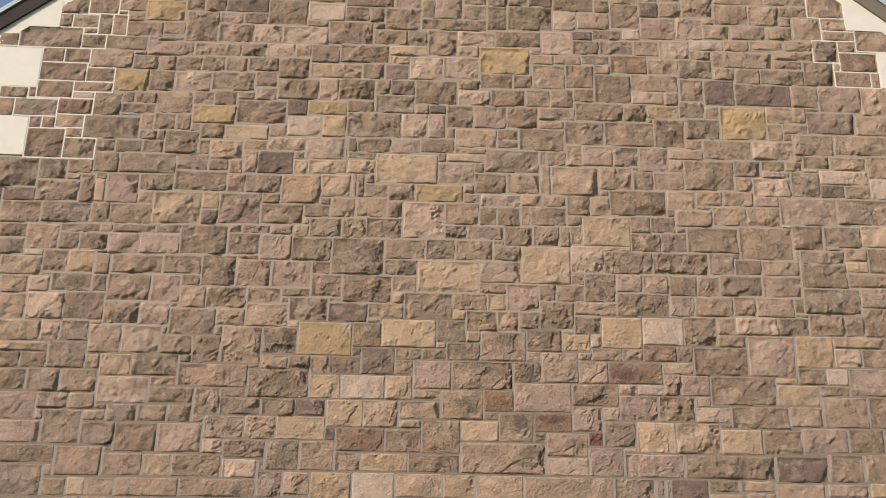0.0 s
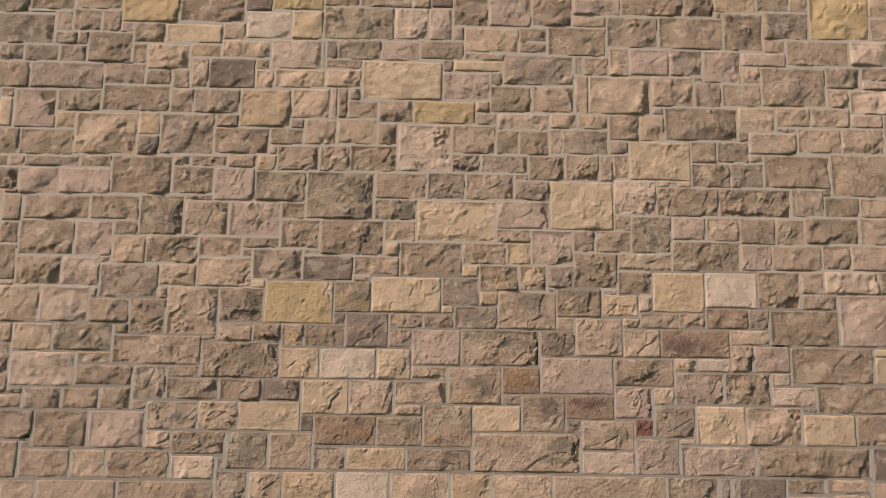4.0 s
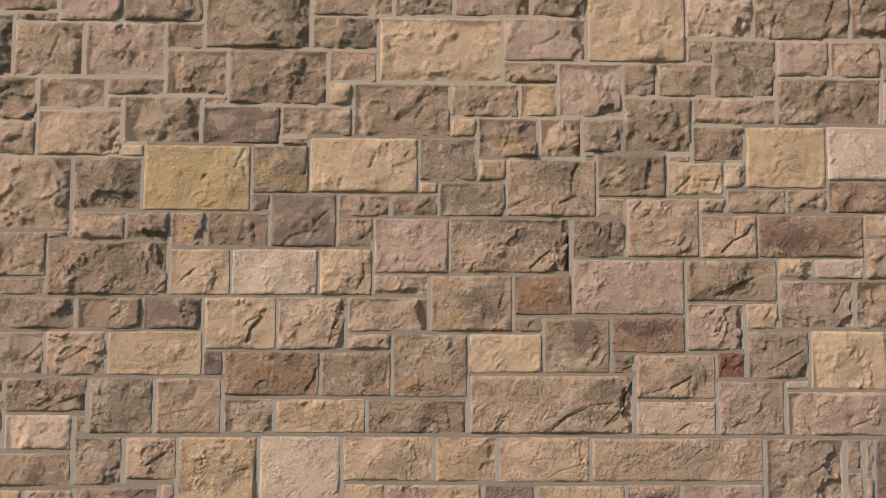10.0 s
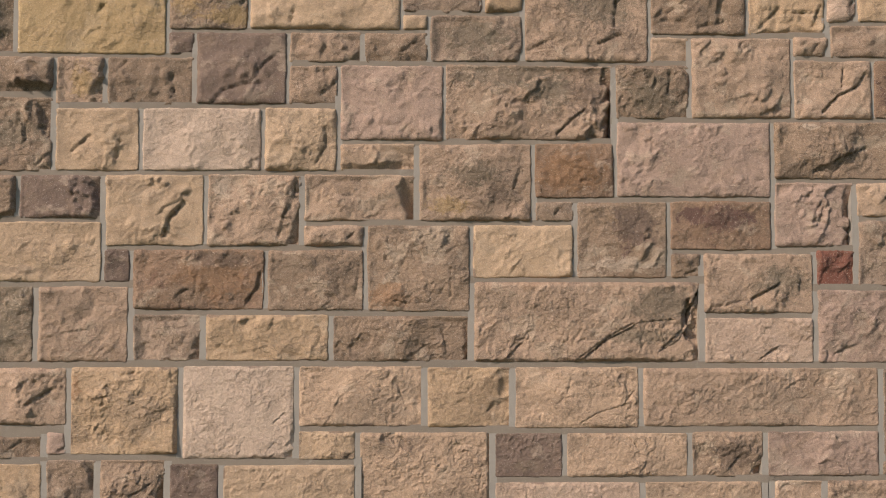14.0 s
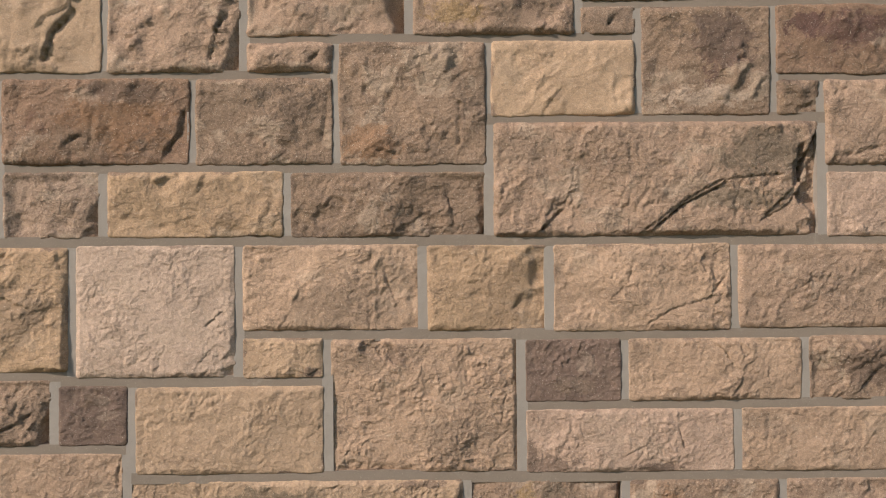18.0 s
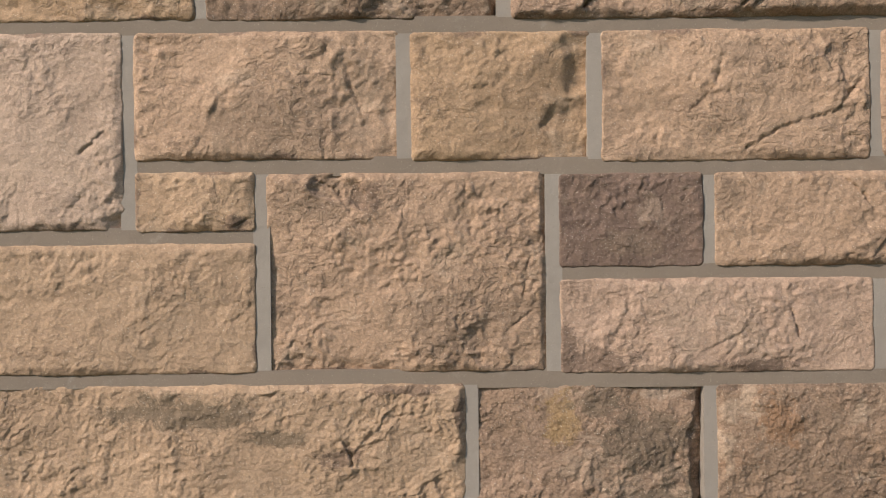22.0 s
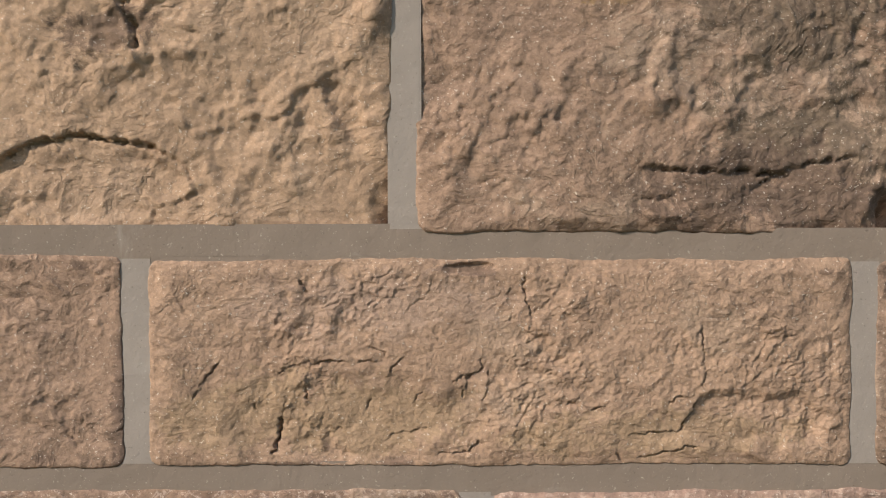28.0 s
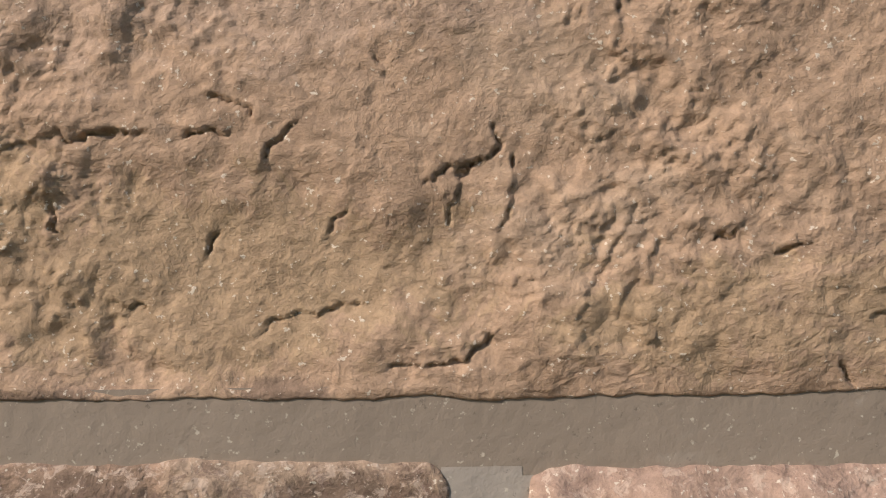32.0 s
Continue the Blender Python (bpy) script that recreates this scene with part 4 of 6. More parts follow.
stone(0.847, 2.094, 1.064, 2.258, "tan", rough=0.9, proud=0.003,
      cracks=[(0.007, 0.016, [(-0.0296, -0.0596), (0.0154, -0.015), (0.0653, 0.0099), (0.0821, 0.0429)]), (0.005, 0.01, [(0.0238, 0.0097), (0.0274, 0.059)])])
stone(1.064, 2.097, 1.463, 2.259, "rust", rough=0.5, proud=0.002,
      patches=[(-0.0704, -0.0067, 0.1295, 0.0536, "wine")])
stone(-3.325, 2.117, -3.149, 2.234, "brown")
stone(-3.149, 2.121, -2.964, 2.234, "brown")
stone(-2.964, 2.121, -2.693, 2.317, "grey")
stone(-1.099, 2.121, -0.966, 2.254, "tan",
      patches=[(0.0014, 0.0007, 0.0317, 0.0476, "gold")])
stone(-0.966, 2.122, -0.734, 2.254, "brown",
      cracks=[(0.004, 0.01, [(0.002, -0.0629), (0.0418, -0.0546)]), (0.004, 0.01, [(0.0575, -0.0304), (0.0492, 0.0179)])])
stone(-0.734, 2.123, -0.493, 2.322, "plum", rough=0.5, proud=0.003,
      cracks=[(0.005, 0.011, [(-0.0831, -0.0965), (-0.0514, -0.0592), (-0.0035, -0.0428), (0.0525, -0.0359)]), (0.005, 0.011, [(0.0363, -0.007), (0.0682, 0.0223), (0.0953, 0.0452)])])
stone(-0.493, 2.123, -0.359, 2.236, "tan")
stone(2.472, 2.121, 2.684, 2.246, "brown")
stone(2.684, 2.121, 2.850, 2.246, "pale")
stone(-1.453, 2.148, -1.259, 2.254, "tan")
stone(-1.259, 2.148, -1.099, 2.254, "brown",
      cracks=[(0.005, 0.01, [(-0.0021, -0.0459), (0.0292, -0.0137), (0.0766, -0.0085)])])
stone(1.463, 2.174, 1.701, 2.264, "sand")
stone(1.701, 2.174, 2.111, 2.383, "brown")
stone(2.111, 2.174, 2.472, 2.478, "pink")
stone(-1.952, 2.178, -1.747, 2.382, "brown")
stone(-1.747, 2.178, -1.453, 2.452, "tan")
stone(-3.459, 2.234, -2.964, 2.310, "tan")
stone(-2.693, 2.234, -2.460, 2.445, "tan")
stone(-2.460, 2.240, -2.184, 2.445, "blush")
stone(-2.184, 2.240, -1.952, 2.382, "brown")
stone(-0.493, 2.236, -0.295, 2.324, "tan")
stone(-0.295, 2.236, -0.122, 2.324, "brown")
stone(-0.122, 2.240, 0.128, 2.372, "grey",
      patches=[(-0.008, 0.0112, 0.0974, 0.0406, "moss")])
stone(0.128, 2.242, 0.464, 2.460, "tan", rough=0.9, proud=0.003,
      cracks=[(0.007, 0.016, [(0.0741, -0.0061), (0.0791, 0.0594), (0.0988, 0.0874)]), (0.004, 0.01, [(-0.1546, -0.0733), (-0.0894, -0.0402)]), (0.005, 0.012, [(0.0331, -0.0555), (0.0904, -0.0272)])],
      patches=[(0.0414, 0.0508, 0.0982, 0.0655, "moss"), (-0.0404, -0.0153, 0.049, 0.049, "brown")])
stone(0.464, 2.242, 0.572, 2.317, "sand")
stone(-1.453, 2.254, -1.200, 2.453, "brown",
      cracks=[(0.004, 0.01, [(-0.0138, -0.0634), (0.0333, -0.0469)])],
      patches=[(0.0722, 0.0015, 0.079, 0.0632, "moss")])
stone(-1.200, 2.254, -0.808, 2.500, "gold", rough=0.45,
      cracks=[(0.004, 0.01, [(0.1346, 0.0379), (0.1691, 0.111)]), (0.004, 0.01, [(0.1749, -0.0101), (0.1647, 0.0624)]), (0.003, 0.01, [(0.0109, -0.0116), (0.0266, 0.0095)])],
      patches=[(0.1614, 0.0786, 0.0287, 0.0638, "light")])
stone(-0.808, 2.254, -0.734, 2.322, "plum")
stone(2.472, 2.246, 2.760, 2.485, "ochre")
stone(2.760, 2.252, 2.969, 2.396, "blush")
stone(2.969, 2.252, 3.374, 2.396, "tan")
stone(0.847, 2.258, 0.947, 2.321, "tan")
stone(0.947, 2.259, 1.172, 2.354, "tan")
stone(1.172, 2.259, 1.330, 2.355, "tan")
stone(1.330, 2.264, 1.579, 2.385, "rust")
stone(1.579, 2.264, 1.701, 2.385, "grey")
stone(-3.479, 2.310, -3.040, 2.465, "tan")
stone(-3.040, 2.317, -2.900, 2.471, "blush")
stone(-2.900, 2.317, -2.693, 2.470, "grey")
stone(-0.808, 2.322, -0.596, 2.502, "brown", rough=0.8,
      cracks=[(0.004, 0.01, [(0.0869, -0.0189), (0.0992, 0.0621)])],
      patches=[(-0.0524, -0.0121, 0.0399, 0.0479, "gold"), (0.0675, 0.0132, 0.0481, 0.0801, "moss"), (0.0519, -0.0516, 0.064, 0.032, "gold")])
stone(-0.596, 2.324, -0.195, 2.534, "cream", rough=0.45,
      cracks=[(0.004, 0.01, [(-0.0942, -0.0834), (-0.0815, -0.0428)]), (0.004, 0.01, [(0.0824, 0.0562), (0.0855, 0.0806)]), (0.004, 0.01, [(0.0181, -0.0094), (0.042, 0.0477)]), (0.004, 0.01, [(0.1471, 0.0325), (0.1632, 0.0489)])])
stone(-0.195, 2.324, -0.122, 2.372, "cream")
stone(0.464, 2.317, 0.726, 2.484, "brown", rough=0.8, proud=0.003,
      cracks=[(0.005, 0.008, [(0.0677, 0.0448), (0.0529, -0.0396)]), (0.008, 0.018, [(0.0512, -0.0205), (0.063, 0.0535)]), (0.006, 0.012, [(-0.0033, -0.057), (0.0709, -0.0416)]), (0.004, 0.01, [(-0.1019, -0.0382), (-0.0444, -0.0377)])],
      patches=[(-0.0112, 0.0528, 0.0823, 0.0329, "moss")])
stone(0.726, 2.321, 0.939, 2.454, "ochre",
      cracks=[(0.004, 0.01, [(-0.0759, -0.0475), (-0.0178, 0.0105)]), (0.004, 0.01, [(-0.0344, -0.0061), (0.0815, -0.0001)]), (0.004, 0.01, [(0.0731, -0.038), (0.0899, 0.0115)])])
stone(0.939, 2.354, 1.024, 2.454, "blush",
      patches=[(0.024, 0.004, 0.0133, 0.0415, "umber")])
stone(1.024, 2.355, 1.330, 2.590, "ochre", rough=0.45)
stone(-0.195, 2.372, 0.021, 2.536, "grey",
      cracks=[(0.006, 0.012, [(0.0981, -0.0552), (0.1029, 0.0264)])],
      patches=[(-0.0725, 0.0246, 0.0405, 0.0486, "brown")])
stone(0.021, 2.372, 0.128, 2.460, "ochre")
stone(-2.136, 2.382, -1.802, 2.578, "grey")
stone(-1.802, 2.382, -1.747, 2.452, "tan")
stone(1.330, 2.385, 1.638, 2.595, "pale")
stone(1.638, 2.385, 1.894, 2.605, "brown")
stone(1.894, 2.383, 2.111, 2.478, "brown")
stone(2.760, 2.396, 3.390, 2.485, "tan")
stone(-2.610, 2.445, -2.351, 2.615, "brown")
stone(-2.351, 2.445, -2.136, 2.615, "pink")
stone(-1.802, 2.452, -1.593, 2.583, "sand")
stone(-1.593, 2.453, -1.281, 2.627, "sand")
stone(-1.281, 2.453, -1.200, 2.500, "cream")
stone(0.824, 2.454, 1.024, 2.590, "brown")
stone(-3.509, 2.465, -3.170, 2.654, "sand")
stone(0.021, 2.460, 0.250, 2.612, "brown",
      patches=[(0.0058, -0.0216, 0.0489, 0.0326, "gold")])
stone(0.250, 2.460, 0.414, 2.615, "sand")
stone(-3.170, 2.471, -2.902, 2.670, "blush")
stone(-2.902, 2.470, -2.610, 2.678, "brown")
stone(0.414, 2.484, 0.566, 2.615, "grey")
stone(0.566, 2.484, 0.824, 2.695, "brown")
stone(1.894, 2.478, 2.037, 2.609, "tan")
stone(2.037, 2.478, 2.363, 2.616, "blush")
stone(2.598, 2.485, 2.863, 2.653, "brown")
stone(2.863, 2.485, 3.015, 2.653, "grey")
stone(3.015, 2.485, 3.414, 2.706, "brown")
stone(-1.281, 2.500, -0.992, 2.681, "grey")
stone(-0.992, 2.502, -0.703, 2.647, "plum")
stone(-0.703, 2.502, -0.596, 2.534, "tan")
stone(-0.703, 2.534, -0.440, 2.650, "tan")
stone(-0.440, 2.536, -0.078, 2.738, "brown")
stone(-0.078, 2.536, 0.021, 2.612, "ochre")
stone(-2.079, 2.578, -1.889, 2.743, "sand")
stone(-1.889, 2.583, -1.593, 2.747, "brown")
stone(0.824, 2.590, 1.146, 2.697, "tan")
stone(1.146, 2.595, 1.548, 2.777, "brown")
stone(1.548, 2.605, 1.735, 2.762, "pink")
stone(-2.610, 2.615, -2.293, 2.824, "brown")
stone(-2.293, 2.615, -2.079, 2.824, "pink")
stone(-0.078, 2.612, 0.176, 2.741, "brown")
stone(1.735, 2.609, 2.031, 2.762, "tan")
stone(0.176, 2.615, 0.320, 2.742, "ochre")
stone(0.320, 2.615, 0.566, 2.826, "pink")
stone(2.031, 2.616, 2.204, 2.771, "brown")
stone(2.204, 2.616, 2.500, 2.771, "tan")
stone(-1.593, 2.627, -1.342, 2.747, "tan")
stone(-1.342, 2.627, -1.281, 2.681, "tan")
stone(-3.376, 2.654, -3.175, 2.792, "tan")
stone(-0.992, 2.647, -0.900, 2.683, "tan")
stone(-0.900, 2.650, -0.530, 2.860, "brown")
stone(-0.530, 2.650, -0.440, 2.738, "sand")
stone(2.575, 2.653, 3.015, 2.853, "lichen")
stone(-3.175, 2.670, -3.015, 2.792, "blush")
stone(-3.015, 2.678, -2.720, 2.816, "lichen")
stone(-2.720, 2.678, -2.610, 2.809, "brown")
stone(-1.342, 2.681, -1.129, 2.748, "brown")
stone(-1.129, 2.683, -0.900, 2.855, "brown")
stone(0.566, 2.695, 0.697, 2.827, "grey")
stone(0.697, 2.697, 0.908, 2.827, "brown")
stone(0.908, 2.697, 1.146, 2.920, "lichen", rough=0.9, proud=0.003,
      patches=[(0.0264, -0.0187, 0.0759, 0.0893, "moss")],
      struck=[(-20, 0.04, 0.5)])
stone(3.015, 2.706, 3.308, 2.865, "pink")
stone(-2.079, 2.743, -1.940, 2.831, "brown")
stone(-0.530, 2.738, -0.345, 2.861, "tan")
stone(-0.345, 2.741, 0.117, 2.989, "cream")
stone(0.117, 2.742, 0.320, 2.826, "brown")
stone(-1.940, 2.747, -1.684, 2.983, "lichen", rough=0.9, proud=0.004,
      chips=[(0.0982, -0.0437, 0.0223, 0.0781, 20, 0.01)],
      struck=[(-8, 0.05, 1.2)])
stone(-1.684, 2.747, -1.428, 2.954, "tan")
stone(-1.428, 2.748, -1.132, 2.955, "pink")
stone(1.548, 2.762, 1.764, 2.920, "brown", rough=0.7, proud=0.003,
      patches=[(-0.0701, 0.0254, 0.0723, 0.0169, "wine"), (0.08, 0.0091, 0.053, 0.012, "wine")])
stone(1.764, 2.762, 1.941, 2.920, "tan")
stone(1.941, 2.771, 2.267, 2.933, "brown")
stone(2.267, 2.771, 2.575, 2.937, "tan")
stone(1.146, 2.777, 1.350, 2.920, "pink")
stone(1.350, 2.777, 1.548, 2.920, "tan")
stone(-3.403, 2.792, -3.099, 2.942, "tan")
stone(-3.099, 2.816, -2.917, 2.989, "grey")
stone(-2.917, 2.816, -2.726, 2.995, "ochre")
stone(-2.598, 2.824, -2.222, 2.969, "brown")
stone(-2.222, 2.831, -1.940, 2.976, "brown")
stone(0.117, 2.826, 0.432, 2.994, "pink")
stone(0.432, 2.827, 0.806, 3.118, "cream")
stone(0.806, 2.827, 0.908, 2.921, "tan")
stone(2.575, 2.853, 2.934, 3.044, "brown")
stone(-1.132, 2.855, -0.989, 2.957, "brown")
stone(-0.989, 2.860, -0.595, 3.144, "lichen", rough=0.9, proud=0.005,
      chips=[(0.1489, 0.0384, 0.0223, 0.0670, 0, 0.006)],
      patches=[(0.0369, -0.0443, 0.1674, 0.0848, "moss"), (0.0341, 0.0956, 0.1340, 0.0402, "moss")],
      struck=[(0, 0.04, 0.7)])
stone(-0.595, 2.861, -0.345, 2.989, "lichen")
stone(2.934, 2.865, 3.460, 2.976, "tan")
stone(0.806, 2.921, 1.063, 3.136, "blush")
stone(1.063, 2.920, 1.435, 3.097, "brown")
stone(1.435, 2.920, 1.868, 3.099, "brown")
stone(1.868, 2.933, 2.065, 3.106, "grey")
stone(2.065, 2.933, 2.276, 3.061, "brown")
stone(-3.545, 2.942, -3.244, 3.072, "grey")
stone(2.276, 2.937, 2.575, 3.061, "tan")
stone(-1.684, 2.954, -1.525, 2.991, "brown")
stone(-1.525, 2.955, -1.291, 3.154, "pink")
stone(-1.291, 2.957, -0.989, 3.140, "lichen", rough=0.9, proud=0.003,
      chips=[(0.1109, 0.0111, 0.0179, 0.0670, 0, 0.006)],
      patches=[(0.0433, -0.0013, 0.1340, 0.0670, "moss")],
      struck=[(5, 0.03, 0.7)])
stone(-2.643, 2.969, -2.415, 3.134, "pink")
stone(-2.415, 2.976, -2.120, 3.134, "pink")
stone(-2.120, 2.983, -1.767, 3.214, "brown")
stone(-3.244, 2.989, -3.006, 3.188, "tan")
stone(-3.006, 2.995, -2.853, 3.128, "brown")
stone(-2.853, 2.995, -2.643, 3.128, "brown")
stone(-1.767, 2.991, -1.525, 3.158, "brown")
stone(-0.595, 2.989, -0.290, 3.148, "tan")
stone(-0.290, 2.989, -0.064, 3.154, "grey")
stone(-0.064, 2.994, 0.223, 3.154, "tan")
stone(0.223, 2.994, 0.432, 3.117, "grey")
stone(2.115, 3.061, 2.537, 3.325, "tan")
stone(-3.566, 3.072, -3.244, 3.188, "brown")
stone(1.063, 3.097, 1.191, 3.136, "sand")
stone(1.191, 3.097, 1.274, 3.136, "cream")
stone(1.274, 3.099, 1.509, 3.247, "brown")
stone(1.509, 3.099, 1.713, 3.253, "grey")
stone(1.713, 3.106, 2.115, 3.309, "brown")
stone(0.223, 3.117, 0.308, 3.159, "tan")
stone(0.308, 3.118, 0.525, 3.270, "brown")
stone(0.525, 3.118, 0.727, 3.282, "tan")
stone(-3.006, 3.128, -2.714, 3.199, "brown")
stone(-2.624, 3.134, -2.305, 3.204, "grey")
stone(-2.305, 3.134, -2.120, 3.214, "brown")
stone(-1.286, 3.140, -1.170, 3.236, "ochre")
stone(-1.170, 3.144, -0.923, 3.297, "tan")
stone(-0.923, 3.144, -0.747, 3.304, "brown")
stone(0.905, 3.136, 1.274, 3.375, "cream")
stone(-1.455, 3.154, -1.286, 3.236, "tan")
stone(-0.747, 3.148, -0.467, 3.311, "brown")
stone(-0.467, 3.154, -0.150, 3.446, "blush")
stone(-0.150, 3.154, 0.024, 3.270, "grey")
stone(2.537, 3.152, 2.784, 3.348, "brown")
stone(-1.767, 3.158, -1.668, 3.225, "grey")
stone(-1.668, 3.158, -1.455, 3.225, "brown")
stone(0.024, 3.159, 0.308, 3.270, "grey")
stone(2.784, 3.175, 3.080, 3.348, "grey")
stone(-3.466, 3.188, -3.166, 3.365, "brown")
stone(3.080, 3.185, 3.511, 3.364, "cream")
stone(-3.166, 3.199, -2.801, 3.365, "grey")
stone(-2.801, 3.199, -2.665, 3.366, "brown")
stone(-2.665, 3.204, -2.351, 3.365, "brown")
stone(-2.351, 3.214, -1.988, 3.472, "sand")
stone(-1.988, 3.214, -1.858, 3.341, "grey")
stone(-1.858, 3.225, -1.541, 3.475, "grey")
stone(-1.541, 3.236, -1.217, 3.397, "brown")
stone(1.274, 3.247, 1.434, 3.383, "brown")
stone(1.434, 3.253, 1.628, 3.383, "lichen")
stone(1.628, 3.253, 1.713, 3.309, "sand")
stone(-0.150, 3.270, 0.113, 3.450, "tan")
stone(0.113, 3.270, 0.252, 3.424, "brown")
stone(0.252, 3.270, 0.434, 3.424, "brown")
stone(0.508, 3.282, 0.788, 3.438, "grey")
stone(0.788, 3.287, 0.905, 3.375, "grey")
stone(-1.217, 3.297, -1.019, 3.403, "brown")
stone(-1.019, 3.304, -0.827, 3.463, "tan")
stone(-0.827, 3.311, -0.587, 3.470, "sand")
stone(-0.587, 3.311, -0.467, 3.446, "brown")
stone(1.628, 3.309, 1.924, 3.447, "tan")
stone(1.924, 3.325, 2.194, 3.483, "sand")
stone(2.194, 3.325, 2.456, 3.488, "tan")
stone(-1.988, 3.341, -1.858, 3.481, "ochre")
stone(2.456, 3.348, 2.913, 3.575, "pink")
stone(-2.469, 3.365, -2.351, 3.472, "ochre")
stone(2.913, 3.364, 3.404, 3.579, "grey")
stone(-3.234, 3.365, -2.908, 3.535, "grey")
stone(-2.715, 3.366, -2.469, 3.608, "pink")
stone(0.788, 3.375, 0.971, 3.535, "brown")
stone(0.971, 3.375, 1.124, 3.535, "tan")
stone(1.124, 3.383, 1.570, 3.593, "brown")
stone(-1.541, 3.397, -1.403, 3.480, "brown")
stone(-1.403, 3.403, -1.103, 3.638, "ochre")
stone(0.121, 3.424, 0.435, 3.530, "blush")
stone(0.435, 3.438, 0.602, 3.538, "tan")
stone(0.602, 3.438, 0.788, 3.535, "sand")
stone(-0.587, 3.446, -0.379, 3.593, "brown")
stone(-0.379, 3.450, -0.010, 3.593, "gold")
stone(-0.010, 3.450, 0.121, 3.526, "grey")
stone(1.570, 3.447, 1.802, 3.604, "sand")
stone(-1.103, 3.463, -0.874, 3.651, "sand")
stone(-3.684, 3.470, -3.234, 3.709, "grey")
stone(-2.469, 3.472, -2.211, 3.611, "lichen")
stone(-1.815, 3.475, -1.674, 3.630, "tan")
stone(-0.769, 3.470, -0.587, 3.584, "tan")
stone(-2.211, 3.481, -1.815, 3.643, "brown")
stone(-1.674, 3.480, -1.403, 3.633, "grey")
stone(1.802, 3.483, 2.015, 3.612, "sand")
stone(2.015, 3.488, 2.259, 3.612, "tan")
stone(-0.010, 3.526, 0.077, 3.602, "tan")
stone(0.077, 3.530, 0.327, 3.697, "brown")
stone(0.584, 3.535, 0.669, 3.777, "tan")
stone(0.669, 3.535, 1.047, 3.777, "sand")
stone(-3.234, 3.535, -3.020, 3.709, "lichen")
stone(0.327, 3.538, 0.584, 3.705, "tan")
stone(2.259, 3.575, 2.571, 3.734, "blush")
stone(2.571, 3.575, 2.802, 3.794, "grey")
stone(-0.760, 3.584, -0.691, 3.660, "grey")
stone(2.802, 3.579, 3.000, 3.691, "plum")
stone(3.000, 3.579, 3.201, 3.691, "tan")
stone(3.201, 3.579, 3.568, 3.756, "pale")
stone(-3.020, 3.592, -2.834, 3.711, "brown")
stone(-0.691, 3.593, -0.209, 3.837, "cream")
stone(1.047, 3.593, 1.313, 3.786, "tan")
stone(1.313, 3.593, 1.477, 3.751, "grey")
stone(-0.209, 3.602, 0.076, 3.776, "pink")
stone(1.477, 3.604, 1.721, 3.751, "tan")
stone(-2.834, 3.608, -2.644, 3.775, "brown")
stone(-2.644, 3.611, -2.212, 3.775, "grey")
stone(1.721, 3.612, 2.121, 3.862, "brown")
stone(2.121, 3.612, 2.259, 3.734, "tan")
stone(-1.815, 3.630, -1.704, 3.746, "tan")
stone(-1.704, 3.633, -1.598, 3.825, "tan")
stone(-2.212, 3.643, -1.967, 3.779, "grey")
stone(-1.967, 3.643, -1.815, 3.746, "brown")
stone(-1.598, 3.638, -1.324, 3.825, "plum")
stone(-1.324, 3.638, -1.211, 3.762, "sand")
stone(-1.211, 3.651, -0.908, 3.770, "sand")
stone(-0.908, 3.660, -0.691, 3.777, "sand")
stone(2.802, 3.691, 3.201, 3.815, "blush")
stone(0.076, 3.697, 0.155, 3.782, "brown")
stone(-3.369, 3.709, -3.081, 3.954, "brown")
stone(-3.081, 3.711, -2.841, 3.882, "grey")
stone(0.155, 3.705, 0.584, 3.898, "grey")
stone(2.121, 3.734, 2.343, 3.875, "grey")
stone(-1.967, 3.746, -1.716, 3.905, "sand")
stone(1.371, 3.751, 1.607, 3.961, "pink")
stone(1.607, 3.751, 1.721, 3.862, "sand")
stone(-1.324, 3.762, -1.237, 3.832, "tan")
stone(3.201, 3.756, 3.595, 3.947, "tan")
stone(-2.841, 3.775, -2.687, 3.882, "grey")
stone(-2.687, 3.775, -2.484, 3.882, "grey")
stone(-2.484, 3.775, -2.319, 3.887, "grey")
stone(-1.237, 3.770, -0.933, 3.955, "blush")
stone(-2.319, 3.779, -2.058, 3.972, "brown")
stone(-2.058, 3.779, -1.967, 3.905, "tan")
stone(-0.209, 3.776, -0.145, 3.853, "plum")
stone(-0.145, 3.782, 0.155, 3.853, "cream")
stone(0.639, 3.777, 0.794, 3.898, "tan")
stone(0.794, 3.777, 0.919, 3.961, "sand")
stone(0.919, 3.786, 1.164, 3.961, "pink")
stone(1.164, 3.786, 1.371, 3.961, "grey")
stone(2.537, 3.794, 2.679, 3.885, "tan")
stone(-1.716, 3.825, -1.531, 3.915, "ochre")
stone(2.679, 3.815, 2.900, 3.932, "grey")
stone(2.900, 3.815, 3.201, 3.932, "sand")
stone(-1.531, 3.832, -1.237, 3.945, "sand")
stone(-0.842, 3.837, -0.579, 3.965, "lichen")
stone(-0.579, 3.837, -0.346, 3.965, "pink")
stone(-0.346, 3.853, -0.082, 3.974, "brown")
stone(-0.082, 3.853, 0.172, 3.907, "tan")
stone(1.607, 3.862, 1.887, 3.953, "blush")
stone(1.887, 3.875, 2.281, 4.041, "tan")
stone(-3.081, 3.882, -2.952, 3.964, "sand")
stone(-2.952, 3.882, -2.522, 4.075, "grey")
stone(2.281, 3.885, 2.622, 4.048, "blush")
stone(-2.522, 3.887, -2.385, 3.967, "grey")
